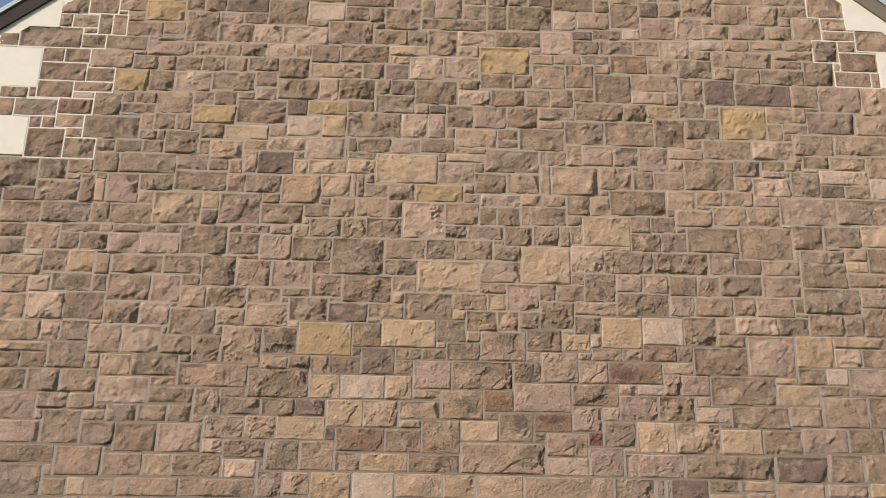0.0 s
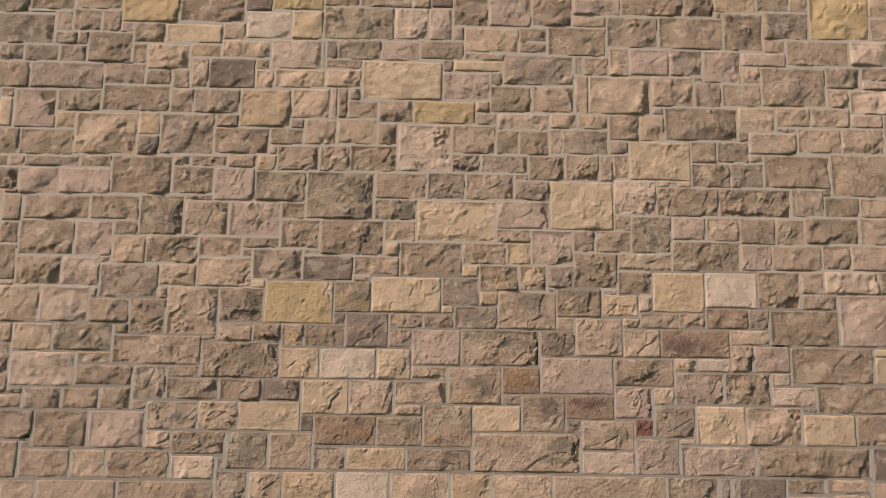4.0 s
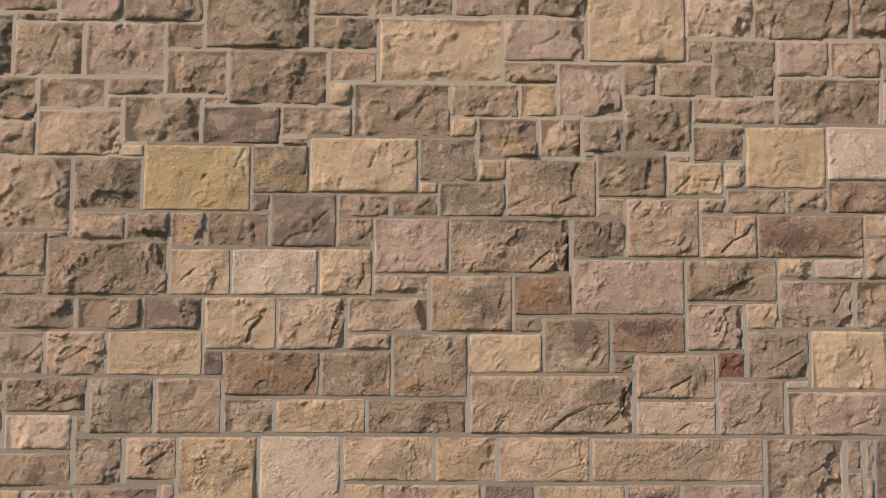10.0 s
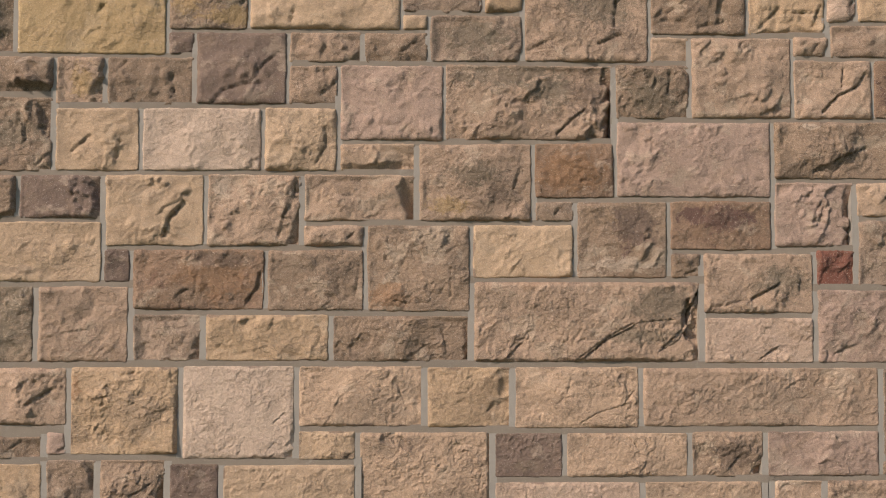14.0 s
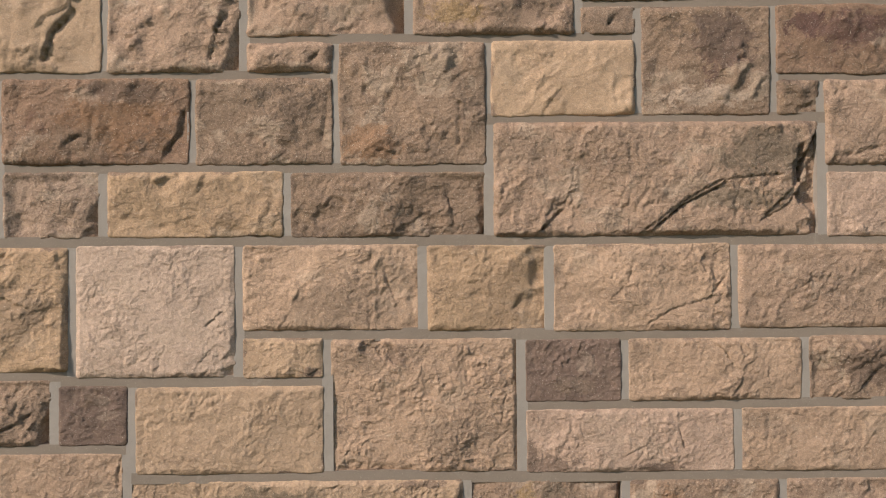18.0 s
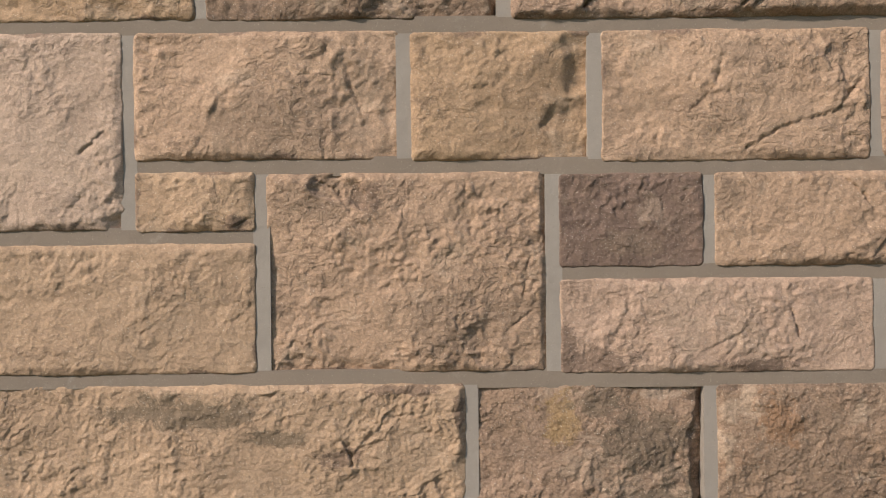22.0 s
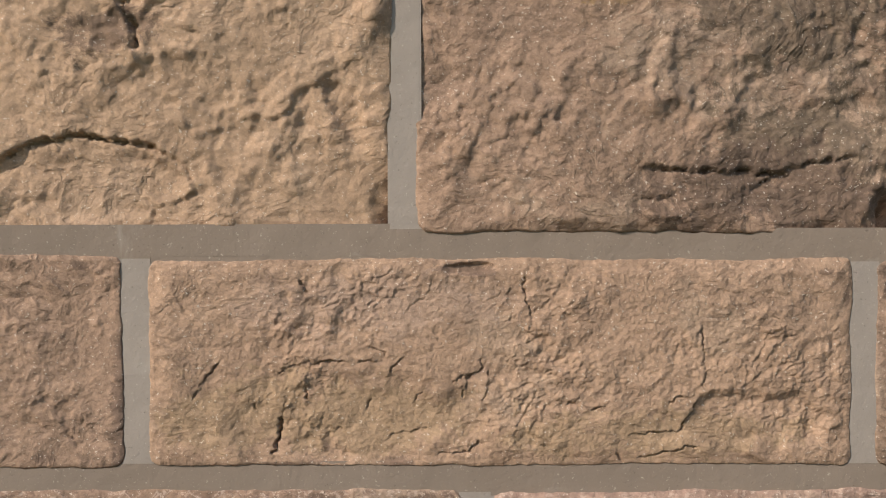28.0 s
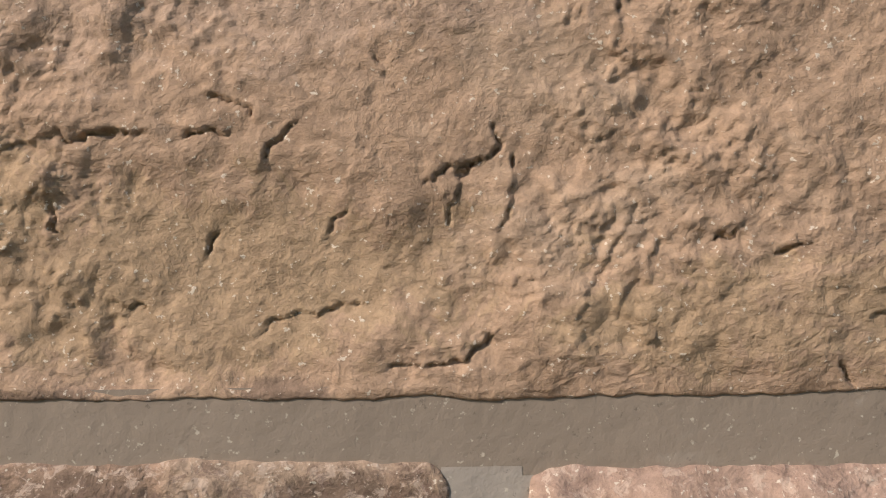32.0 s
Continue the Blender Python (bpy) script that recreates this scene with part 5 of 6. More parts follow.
stone(-2.385, 3.887, -2.319, 3.972, "brown")
stone(0.422, 3.898, 0.783, 4.085, "brown")
stone(-2.058, 3.905, -1.869, 4.038, "brown")
stone(-0.082, 3.907, 0.252, 4.067, "sand")
stone(-1.869, 3.915, -1.531, 4.038, "cream")
stone(2.622, 3.932, 2.954, 4.118, "tan")
stone(-1.531, 3.945, -1.394, 4.052, "tan")
stone(-3.369, 3.954, -3.272, 4.054, "brown")
stone(-3.272, 3.954, -3.169, 4.054, "brown")
stone(-1.394, 3.955, -1.123, 4.130, "pale")
stone(-1.123, 3.955, -0.932, 4.145, "ochre")
stone(1.751, 3.953, 1.887, 4.041, "sand")
stone(2.954, 3.947, 3.483, 4.123, "tan")
stone(-3.169, 3.964, -2.952, 4.075, "sand")
stone(-0.932, 3.965, -0.505, 4.177, "lichen")
stone(0.783, 3.961, 1.101, 4.162, "grey")
stone(1.101, 3.961, 1.505, 4.171, "brown")
stone(1.505, 3.961, 1.751, 4.207, "brown")
stone(-2.522, 3.967, -2.419, 4.102, "tan")
stone(-2.419, 3.972, -2.250, 4.113, "brown")
stone(-2.250, 3.972, -2.135, 4.113, "tan")
stone(-0.505, 3.974, -0.297, 4.178, "blush")
stone(-0.297, 3.974, -0.151, 4.186, "pink")
stone(0.252, 3.975, 0.422, 4.075, "brown")
stone(-2.135, 4.038, -1.795, 4.197, "gold")
stone(1.751, 4.041, 2.041, 4.219, "grey")
stone(-3.735, 4.045, -3.500, 4.200, "tan")
stone(-3.500, 4.054, -3.171, 4.200, "grey")
stone(-1.795, 4.052, -1.403, 4.250, "brown")
stone(2.041, 4.048, 2.420, 4.337, "gold")
stone(2.420, 4.048, 2.547, 4.204, "sand")
stone(-3.171, 4.075, -2.901, 4.211, "rust")
stone(-2.901, 4.075, -2.684, 4.272, "lichen")
stone(-0.151, 4.067, 0.064, 4.264, "brown")
stone(0.064, 4.075, 0.329, 4.271, "pink")
stone(0.329, 4.085, 0.576, 4.271, "brown")
stone(0.576, 4.085, 0.783, 4.162, "tan")
stone(-2.684, 4.102, -2.419, 4.191, "brown")
stone(-2.419, 4.113, -2.137, 4.301, "tan")
stone(2.547, 4.118, 2.753, 4.204, "tan")
stone(2.753, 4.123, 3.149, 4.315, "grey")
stone(3.149, 4.123, 3.509, 4.298, "sand")
stone(-1.403, 4.130, -1.242, 4.266, "plum")
stone(-1.242, 4.145, -0.932, 4.266, "gold")
stone(0.576, 4.162, 0.876, 4.275, "pink")
stone(0.876, 4.171, 1.263, 4.329, "brown")
stone(1.263, 4.171, 1.455, 4.333, "brown")
stone(-0.932, 4.177, -0.717, 4.280, "brown")
stone(-0.717, 4.178, -0.402, 4.336, "grey")
stone(-0.402, 4.178, -0.286, 4.264, "tan")
stone(-2.684, 4.191, -2.586, 4.288, "grey")
stone(-2.586, 4.191, -2.419, 4.288, "brown")
stone(-0.286, 4.186, -0.151, 4.264, "plum")
stone(-3.629, 4.200, -3.414, 4.297, "brown")
stone(-2.137, 4.197, -1.974, 4.310, "grey")
stone(-1.974, 4.197, -1.795, 4.323, "brown")
stone(2.420, 4.204, 2.753, 4.351, "sand")
stone(-3.351, 4.211, -3.072, 4.359, "brown")
stone(1.455, 4.207, 1.715, 4.327, "ochre")
stone(1.715, 4.219, 1.921, 4.368, "grey")
stone(1.921, 4.219, 2.041, 4.337, "tan")
stone(-1.795, 4.250, -1.661, 4.323, "brown")
stone(-1.661, 4.250, -1.487, 4.364, "pink")
stone(-0.402, 4.264, -0.064, 4.477, "brown")
stone(-3.072, 4.272, -2.769, 4.359, "tan")
stone(-1.487, 4.266, -1.163, 4.447, "brown")
stone(-1.163, 4.266, -1.008, 4.466, "sand")
stone(-0.064, 4.271, 0.198, 4.402, "blush")
stone(0.198, 4.271, 0.479, 4.420, "brown")
stone(-1.008, 4.280, -0.717, 4.466, "brown")
stone(0.479, 4.275, 0.675, 4.429, "tan")
stone(0.675, 4.275, 0.866, 4.437, "tan")
stone(-2.769, 4.288, -2.499, 4.484, "gold")
stone(-2.499, 4.301, -2.296, 4.482, "brown")
stone(3.222, 4.298, 3.536, 4.551, "sand")
stone(-2.296, 4.310, -2.010, 4.482, "blush")
stone(2.869, 4.315, 3.222, 4.546, "pink")
stone(-2.010, 4.323, -1.670, 4.490, "brown")
stone(0.866, 4.329, 1.036, 4.449, "rust")
stone(1.036, 4.333, 1.332, 4.585, "brown")
stone(1.332, 4.333, 1.600, 4.447, "blush")
stone(1.600, 4.327, 1.715, 4.447, "pink")
stone(-0.717, 4.336, -0.597, 4.470, "grey")
stone(-0.597, 4.336, -0.402, 4.470, "plum")
stone(1.932, 4.337, 2.186, 4.572, "plum")
stone(2.186, 4.351, 2.644, 4.543, "plum")
stone(2.644, 4.351, 2.869, 4.543, "tan")
stone(-3.351, 4.359, -2.989, 4.518, "brown")
stone(-2.989, 4.359, -2.769, 4.484, "brown")
stone(-1.670, 4.364, -1.494, 4.506, "grey")
stone(1.729, 4.368, 1.932, 4.572, "tan")
stone(-0.064, 4.402, 0.116, 4.495, "brown")
stone(0.116, 4.420, 0.380, 4.554, "brown")
stone(0.380, 4.429, 0.535, 4.554, "brown")
stone(0.535, 4.437, 0.802, 4.653, "tan")
stone(-1.494, 4.447, -1.245, 4.632, "brown")
stone(0.802, 4.449, 1.034, 4.661, "brown")
stone(1.332, 4.447, 1.729, 4.599, "tan")
stone(-1.245, 4.466, -0.827, 4.596, "sand")
stone(-0.827, 4.470, -0.647, 4.609, "brown")
stone(-0.647, 4.470, -0.453, 4.609, "grey")
stone(-2.977, 4.484, -2.641, 4.650, "tan")
stone(-2.641, 4.484, -2.438, 4.611, "grey")
stone(-2.438, 4.482, -2.303, 4.611, "tan")
stone(-2.303, 4.482, -2.100, 4.611, "tan")
stone(-0.453, 4.477, -0.186, 4.684, "blush")
stone(-2.100, 4.490, -1.914, 4.621, "brown")
stone(-1.914, 4.490, -1.736, 4.621, "tan")
stone(-0.186, 4.495, 0.106, 4.696, "blush")
stone(-1.736, 4.506, -1.494, 4.632, "grey")
stone(-3.351, 4.518, -3.179, 4.646, "brown")
stone(-3.179, 4.518, -2.977, 4.646, "brown")
stone(2.200, 4.543, 2.406, 4.685, "tan")
stone(2.406, 4.543, 2.772, 4.685, "grey")
stone(0.106, 4.554, 0.519, 4.799, "gold")
stone(2.772, 4.546, 3.032, 4.768, "grey")
stone(3.032, 4.551, 3.331, 4.689, "tan")
stone(3.331, 4.551, 3.409, 4.689, "tan")
stone(1.734, 4.572, 2.017, 4.746, "lichen")
stone(2.017, 4.572, 2.200, 4.685, "tan")
stone(1.034, 4.585, 1.172, 4.671, "tan")
stone(-1.245, 4.596, -1.015, 4.761, "grey")
stone(1.172, 4.599, 1.477, 4.765, "rust")
stone(1.477, 4.599, 1.734, 4.746, "tan")
stone(-2.543, 4.611, -2.170, 4.742, "pink")
stone(-1.015, 4.609, -0.616, 4.771, "brown")
stone(-0.616, 4.609, -0.453, 4.684, "sand")
stone(-2.170, 4.621, -1.800, 4.742, "tan")
stone(-1.800, 4.632, -1.602, 4.753, "grey")
stone(-1.602, 4.632, -1.373, 4.759, "blush")
stone(-1.373, 4.632, -1.245, 4.761, "sand")
stone(-3.553, 4.646, -3.064, 4.832, "grey")
stone(-3.064, 4.650, -2.874, 4.775, "brown")
stone(-2.874, 4.650, -2.543, 4.775, "brown")
stone(0.519, 4.653, 0.713, 4.745, "sand")
stone(0.713, 4.661, 0.935, 4.745, "tan")
stone(0.935, 4.671, 1.172, 4.755, "grey")
stone(-0.616, 4.684, -0.313, 4.780, "cream")
stone(2.017, 4.685, 2.527, 4.836, "tan")
stone(2.527, 4.685, 2.772, 4.773, "tan")
stone(3.086, 4.689, 3.409, 4.866, "rust")
stone(-0.313, 4.696, -0.070, 4.931, "tan")
stone(-0.070, 4.696, 0.106, 4.799, "sand")
stone(-2.258, 4.742, -1.998, 5.021, "brown")
stone(0.614, 4.745, 0.865, 4.958, "blush")
stone(-1.998, 4.753, -1.714, 4.920, "brown")
stone(0.865, 4.755, 1.088, 4.888, "brown")
stone(1.580, 4.746, 1.837, 4.920, "blush")
stone(1.837, 4.746, 2.017, 4.836, "tan")
stone(-1.714, 4.759, -1.487, 4.924, "blush")
stone(-1.487, 4.761, -1.115, 4.924, "blush")
stone(-2.952, 4.775, -2.841, 4.963, "grey")
stone(-2.841, 4.775, -2.726, 4.963, "tan")
stone(-2.726, 4.775, -2.436, 4.907, "brown")
stone(-1.115, 4.771, -0.750, 4.979, "brown")
stone(1.088, 4.765, 1.368, 4.897, "grey")
stone(1.368, 4.765, 1.580, 4.905, "tan")
stone(2.527, 4.773, 2.872, 4.859, "sand")
stone(2.872, 4.768, 3.086, 4.969, "grey")
stone(-0.750, 4.780, -0.475, 4.918, "brown")
stone(-0.475, 4.780, -0.313, 4.918, "grey")
stone(-2.436, 4.803, -2.258, 4.920, "tan")
stone(-0.070, 4.799, 0.239, 4.931, "blush")
stone(0.239, 4.799, 0.614, 4.946, "brown")
stone(-3.258, 4.832, -3.157, 4.952, "grey")
stone(-3.157, 4.832, -2.952, 4.952, "tan")
stone(1.837, 4.836, 2.124, 4.932, "pale")
stone(2.124, 4.836, 2.338, 4.941, "sand")
stone(2.338, 4.859, 2.624, 4.947, "sand")
stone(2.624, 4.859, 2.872, 4.959, "tan")
stone(3.086, 4.866, 3.242, 4.972, "tan")
stone(3.242, 4.883, 3.614, 5.080, "tan")
stone(0.865, 4.888, 1.035, 4.971, "plum")
stone(1.035, 4.897, 1.280, 4.991, "brown")
stone(-2.726, 4.907, -2.589, 4.998, "tan")
stone(1.280, 4.905, 1.432, 5.010, "pale")
stone(-2.589, 4.920, -2.274, 5.114, "gold")
stone(-1.998, 4.920, -1.802, 5.023, "pink")
stone(-1.802, 4.924, -1.611, 5.029, "brown")
stone(-1.611, 4.924, -1.291, 5.158, "brown")
stone(-0.664, 4.918, -0.369, 5.122, "brown")
stone(1.432, 4.920, 1.732, 5.123, "pink")
stone(-0.369, 4.931, 0.169, 5.037, "brown")
stone(1.732, 4.932, 1.955, 5.131, "blush")
stone(1.955, 4.941, 2.191, 5.079, "tan")
stone(-3.262, 4.952, -3.044, 5.133, "tan")
stone(0.169, 4.946, 0.337, 5.173, "brown")
stone(2.191, 4.947, 2.491, 5.084, "pink")
stone(-3.044, 4.963, -2.806, 5.143, "brown")
stone(0.337, 4.958, 0.711, 5.185, "brown")
stone(2.491, 4.959, 2.720, 5.085, "tan")
stone(0.711, 4.971, 0.908, 5.148, "blush")
stone(2.720, 4.969, 2.964, 5.177, "tan")
stone(2.964, 4.972, 3.242, 5.064, "sand")
stone(-1.291, 4.979, -0.989, 5.146, "pale")
stone(-0.989, 4.979, -0.790, 5.122, "brown")
stone(-0.790, 4.979, -0.664, 5.122, "brown")
stone(0.908, 4.991, 1.187, 5.148, "tan")
stone(-2.806, 4.998, -2.589, 5.128, "tan")
stone(1.187, 5.010, 1.432, 5.242, "brown")
stone(-2.274, 5.021, -2.121, 5.151, "brown")
stone(-2.121, 5.023, -1.953, 5.158, "brown")
stone(-1.953, 5.029, -1.611, 5.275, "plum")
stone(-0.369, 5.037, -0.260, 5.210, "brown")
stone(-0.260, 5.037, -0.027, 5.245, "pink")
stone(-0.027, 5.037, 0.169, 5.175, "tan")
stone(2.964, 5.064, 3.189, 5.184, "sand")
stone(1.955, 5.079, 2.060, 5.141, "sand")
stone(2.060, 5.084, 2.348, 5.275, "tan")
stone(2.348, 5.085, 2.613, 5.275, "tan")
stone(2.613, 5.085, 2.720, 5.177, "tan")
stone(-0.989, 5.122, -0.587, 5.242, "brown")
stone(1.432, 5.123, 1.599, 5.267, "plum")
stone(1.599, 5.131, 1.792, 5.275, "tan")
stone(1.792, 5.141, 2.060, 5.356, "tan")
stone(-1.291, 5.146, -0.989, 5.226, "brown")
stone(0.711, 5.148, 1.054, 5.292, "brown")
stone(1.054, 5.148, 1.187, 5.276, "brown")
stone(2.613, 5.177, 2.861, 5.285, "tan")
stone(2.861, 5.184, 3.175, 5.390, "tan")
stone(2.060, 5.275, 2.496, 5.383, "sand")
stone(2.496, 5.285, 2.861, 5.402, "tan")
stone(-3.72, 4.650, -3.553, 4.762, "brown", rough=0.6, proud=0.001)

# ---- white stone dressings at the gable's edges ----
LIME_BLOCKS = [(-4.10, 3.724, -3.369, 4.045), (-4.00, 4.297, -3.351, 4.640), (3.409, 4.551, 4.15, 4.883)]

# blocks beyond the ones set out above, laid in broken courses
CELL = 0.01
nx, nz = int((EAST - WEST) / CELL), int(8.0 / CELL)
taken = np.zeros((nz, nx), bool)
for x0, z0, x1, z1 in [s[:4] for s in stones] + LIME_BLOCKS + [(-3.70, 4.83, -3.257, 5.3), (3.175, 5.08, 3.65, 5.6)]:
    taken[max(0, round(z0 / CELL)):max(0, round(z1 / CELL)), max(0, round((x0 - WEST) / CELL)):max(0, round((x1 - WEST) / CELL))] = True
xs = WEST + CELL * (np.arange(nx) + 0.5)
zs = CELL * (np.arange(nz) + 0.5)
taken |= zs[:, None] > (APEX_Z - PITCH * np.abs(xs - APEX_X))[None, :] - 0.03
lay = random.Random(3)
left_over, high = 0, 12
for iz in range(nz):
    ix = 0
    while ix < nx:
        if taken[iz, ix]:
            ix += 1
            continue
        end = ix
        while end < nx and not taken[iz, end]:
            end += 1
        left_over -= 1
        if left_over < 0:
            left_over, high = lay.randint(1, 4), int(lay.choice((0.12, 0.12, 0.15, 0.18, 0.22, 0.09)) / CELL)
        wide = max(11, min(55, int(lay.uniform(1.1, 2.5) * high) + 3))
        if end - ix < wide + 10:
            wide = end - ix
        if wide > 60:
            wide //= 2
        k = 0
        while iz + k < nz and k < high and not taken[iz + k, ix:ix + wide].any():
            k += 1
        kk = k
        while iz + kk < nz and kk < k + 6 and not taken[iz + kk, ix:ix + wide].any():
            kk += 1
        if kk < k + 6:
            k = kk
        taken[iz:iz + k, ix:ix + wide] = True
        if wide > 3 and k > 2:
            stone(WEST + ix * CELL, iz * CELL, WEST + (ix + wide) * CELL, (iz + k) * CELL,
                  lay.choice(("tan",) * 5 + ("pink",) * 4 + ("brown",) * 5 + ("grey",) * 4 + ("cream", "ochre", "pale", "plum", "lichen")))
        ix += wide


def joint_at(z0):
    """Half the width of the joints, tighter higher up."""
    return JOINT if z0 < 1.5 else 0.0056 if z0 < 2.0 else 0.0046


def fineness(z0, x0, x1):
    """Step of the mesh: finest where the path comes closest."""
    away = max(0.0, abs((x0 + x1) / 2 + 0.03) - 0.3)
    if z0 < 0.50 or z0 > 5.3 or away > 3.4:
        return 0.016
    if 0.68 < z0 < 0.80 and abs(x0 + x1) < 0.2:
        return 0.0006
    if z0 < 0.80 and away < 0.2:
        return 0.0009
    if z0 < 1.0 and away < 0.3:
        return 0.0014
    if z0 < 1.25 and away < 0.3:
        return 0.0017
    if z0 < 1.45 and away < 0.6:
        return 0.0025
    if z0 < 2.1 and away < 1.2:
        return 0.0040
    return 0.0055 if z0 < 3.2 and away < 1.6 else 0.0086


SMOOTH = ("cream", "pale", "ochre", "gold", "plum")
ROUGH = {"cream": 0.6, "pale": 0.55, "ochre": 0.7, "plum": 0.7, "tan": 0.85, "pink": 0.75}
stones.sort(key=lambda s: max(abs((s[0] + s[2]) / 2) / 1.15, abs((s[1] + s[3]) / 2 - 0.9) / 1.0))
rest_v, rest_f, rest_m, offset = [], [], [], 0
tones = list(STONE)
for number, (x0, z0, x1, z1, tone, rough, chips, cracks, proud, patches, struck) in enumerate(stones):
    rng = np.random.RandomState(int(abs(x0) * 991 + z0 * 7919) % 99991)
    joint = joint_at(z0)
    w, h = x1 - x0 - 2 * joint, z1 - z0 - 2 * joint
    if w < 0.02 or h < 0.015:
        continue
    cuts = 0 if rough is not None else rng.randint(0, 3) if tone in SMOOTH else rng.randint(1, 4)
    if rough is None and not cracks and tone not in SMOOTH and rng.rand() < 0.7:
        gx, gz, way, run = rng.uniform(-0.1, 0.3) * w, rng.uniform(-0.35, 0.0) * h, radians(rng.uniform(15, 70)), rng.uniform(0.3, 0.6) * min(w, h)
        cracks = [(0.006, 0.008, [(gx, gz), (gx + run * math.cos(way) * 0.5, gz + run * math.sin(way) * 0.4), (gx + run * math.cos(way), gz + run * math.sin(way))])]
    rough = (ROUGH.get(tone, 1.0) * rng.uniform(0.75, 1.3)) if rough is None else rough
    proud = rng.uniform(-0.001, 0.004) if proud is None else proud
    verts, faces = rock_face(w, h, fineness(z0, x0, x1), rng, rough, chips, cracks, proud, min(1.5, max(1.0, 1.0 + 0.5 * (z0 - 1.0))), cuts, struck)
    cx, cz = (x0 + x1) / 2, (z0 + z1) / 2
    if number < 90:
        # bits of the old brown crust left along the edges
        patches = list(patches)
        for _ in range(rng.randint(2, 5)):
            along, long_, deep_ = rng.uniform(-0.5, 0.5), rng.uniform(0.008, 0.035), rng.uniform(0.003, 0.008)
            if rng.rand() < 0.6:
                patches.append((along * w, rng.choice((-0.5, 0.5)) * h, long_, deep_, "crust"))
            else:
                patches.append((rng.choice((-0.5, 0.5)) * w, along * h, deep_, long_, "crust"))
    if number < 300:
        look_of = sandstone("stained_" + tone + "_sandstone", *TONES[tone], patches=patches, bite=0.20 + 0.45 * rough) if patches else STONE[tone]
        ob = new("stone", mesh_from("stone", verts, faces, look_of))
        ob.location = (cx, 0, cz)
        ob.parent = wall
    else:
        rest_v.append(verts + np.array((cx, 0, cz)))
        rest_f.append(faces + offset)
        rest_m.append(np.full(len(faces), tones.index(tone)))
        offset += len(verts)
me = mesh_from("stonework", np.concatenate(rest_v), np.concatenate(rest_f), STONE[tones[0]])
for tone in tones[1:]:
    me.materials.append(STONE[tone])
me.polygons.foreach_set("material_index", np.concatenate(rest_m).astype(np.int32))
field = new("stonework", me)
field.parent = wall
tagged(field, "higher and outer rock-faced sandstone blocks of the wall", kind="stuff")

# mortar joints: a frame of bed and upright joints round every block
fv, ff, fm = [], [], []
for x0, z0, x1, z1, *_ in stones:
    lap = joint_at(z0) + (0.002 if z0 < 1.0 else 0.003)
    a, b, c, d = x0 + lap, x1 - lap, z0 + lap, z1 - lap
    if b - a < 0.004 or d - c < 0.004:
        a, b, c, d = (x0 + x1) / 2 - 0.001, (x0 + x1) / 2 + 0.001, (z0 + z1) / 2 - 0.001, (z0 + z1) / 2 + 0.001
    k = len(fv)
    f = MORTAR_Y + (0 if z0 < 1.5 else 0.0010) + lay.uniform(-0.00006, 0.00006)
    out = lap - 0.001 if z0 < 1.0 else 0.010
    x0, x1, z0, z1 = x0 - out, x1 + out, z0 - out, z1 + out
    g = f - 0.00015
    fv += [(x0, g, c), (a, g, c), (a, g, d), (x0, g, d), (b, g, c), (x1, g, c), (x1, g, d), (b, g, d),
           (x0, f, z0), (x1, f, z0), (x1, f, c), (x0, f, c), (x0, f, d), (x1, f, d), (x1, f, z1), (x0, f, z1),
           (a, f, c), (b, f, c), (a, f, d), (b, f, d), (a, 0.06, c), (b, 0.06, c), (a, 0.06, d), (b, 0.06, d)]
    ff += [(k, k + 1, k + 2, k + 3), (k + 4, k + 5, k + 6, k + 7), (k + 8, k + 9, k + 10, k + 11), (k + 12, k + 13, k + 14, k + 15),
           (k + 16, k + 17, k + 21, k + 20), (k + 19, k + 18, k + 22, k + 23), (k + 18, k + 16, k + 20, k + 22), (k + 17, k + 19, k + 23, k + 21)]
    # beds and uprights above 2.4 m share one paler colour
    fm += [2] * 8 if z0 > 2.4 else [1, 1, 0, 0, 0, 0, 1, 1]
bare = np.ones((nz, nx), bool)
for x0, z0, x1, z1, *_ in stones:
    bare[max(0, round(z0 / CELL)):max(0, round(z1 / CELL)), max(0, round((x0 - WEST) / CELL)):max(0, round((x1 - WEST) / CELL))] = False
bare &= zs[:, None] < (APEX_Z - PITCH * np.abs(xs - APEX_X))[None, :]
for iz, ix in zip(*np.nonzero(bare)):
    x0, z0, k = WEST + ix * CELL - 0.003, iz * CELL - 0.003, len(fv)
    f = MORTAR_Y + 0.0012
    fv += [(x0, f, z0), (x0 + CELL + 0.006, f, z0), (x0 + CELL + 0.006, f, z0 + CELL + 0.006), (x0, f, z0 + CELL + 0.006)]
    ff.append((k, k + 1, k + 2, k + 3))
    fm.append(2 if z0 > 2.4 else 0)
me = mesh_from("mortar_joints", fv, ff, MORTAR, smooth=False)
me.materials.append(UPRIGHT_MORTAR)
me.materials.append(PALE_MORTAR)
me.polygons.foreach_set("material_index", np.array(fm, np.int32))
joints = new("mortar_joints", me)
joints.parent = wall
tagged(joints, "flush mortar joints, brown beds and paler grey uprights", kind="stuff")

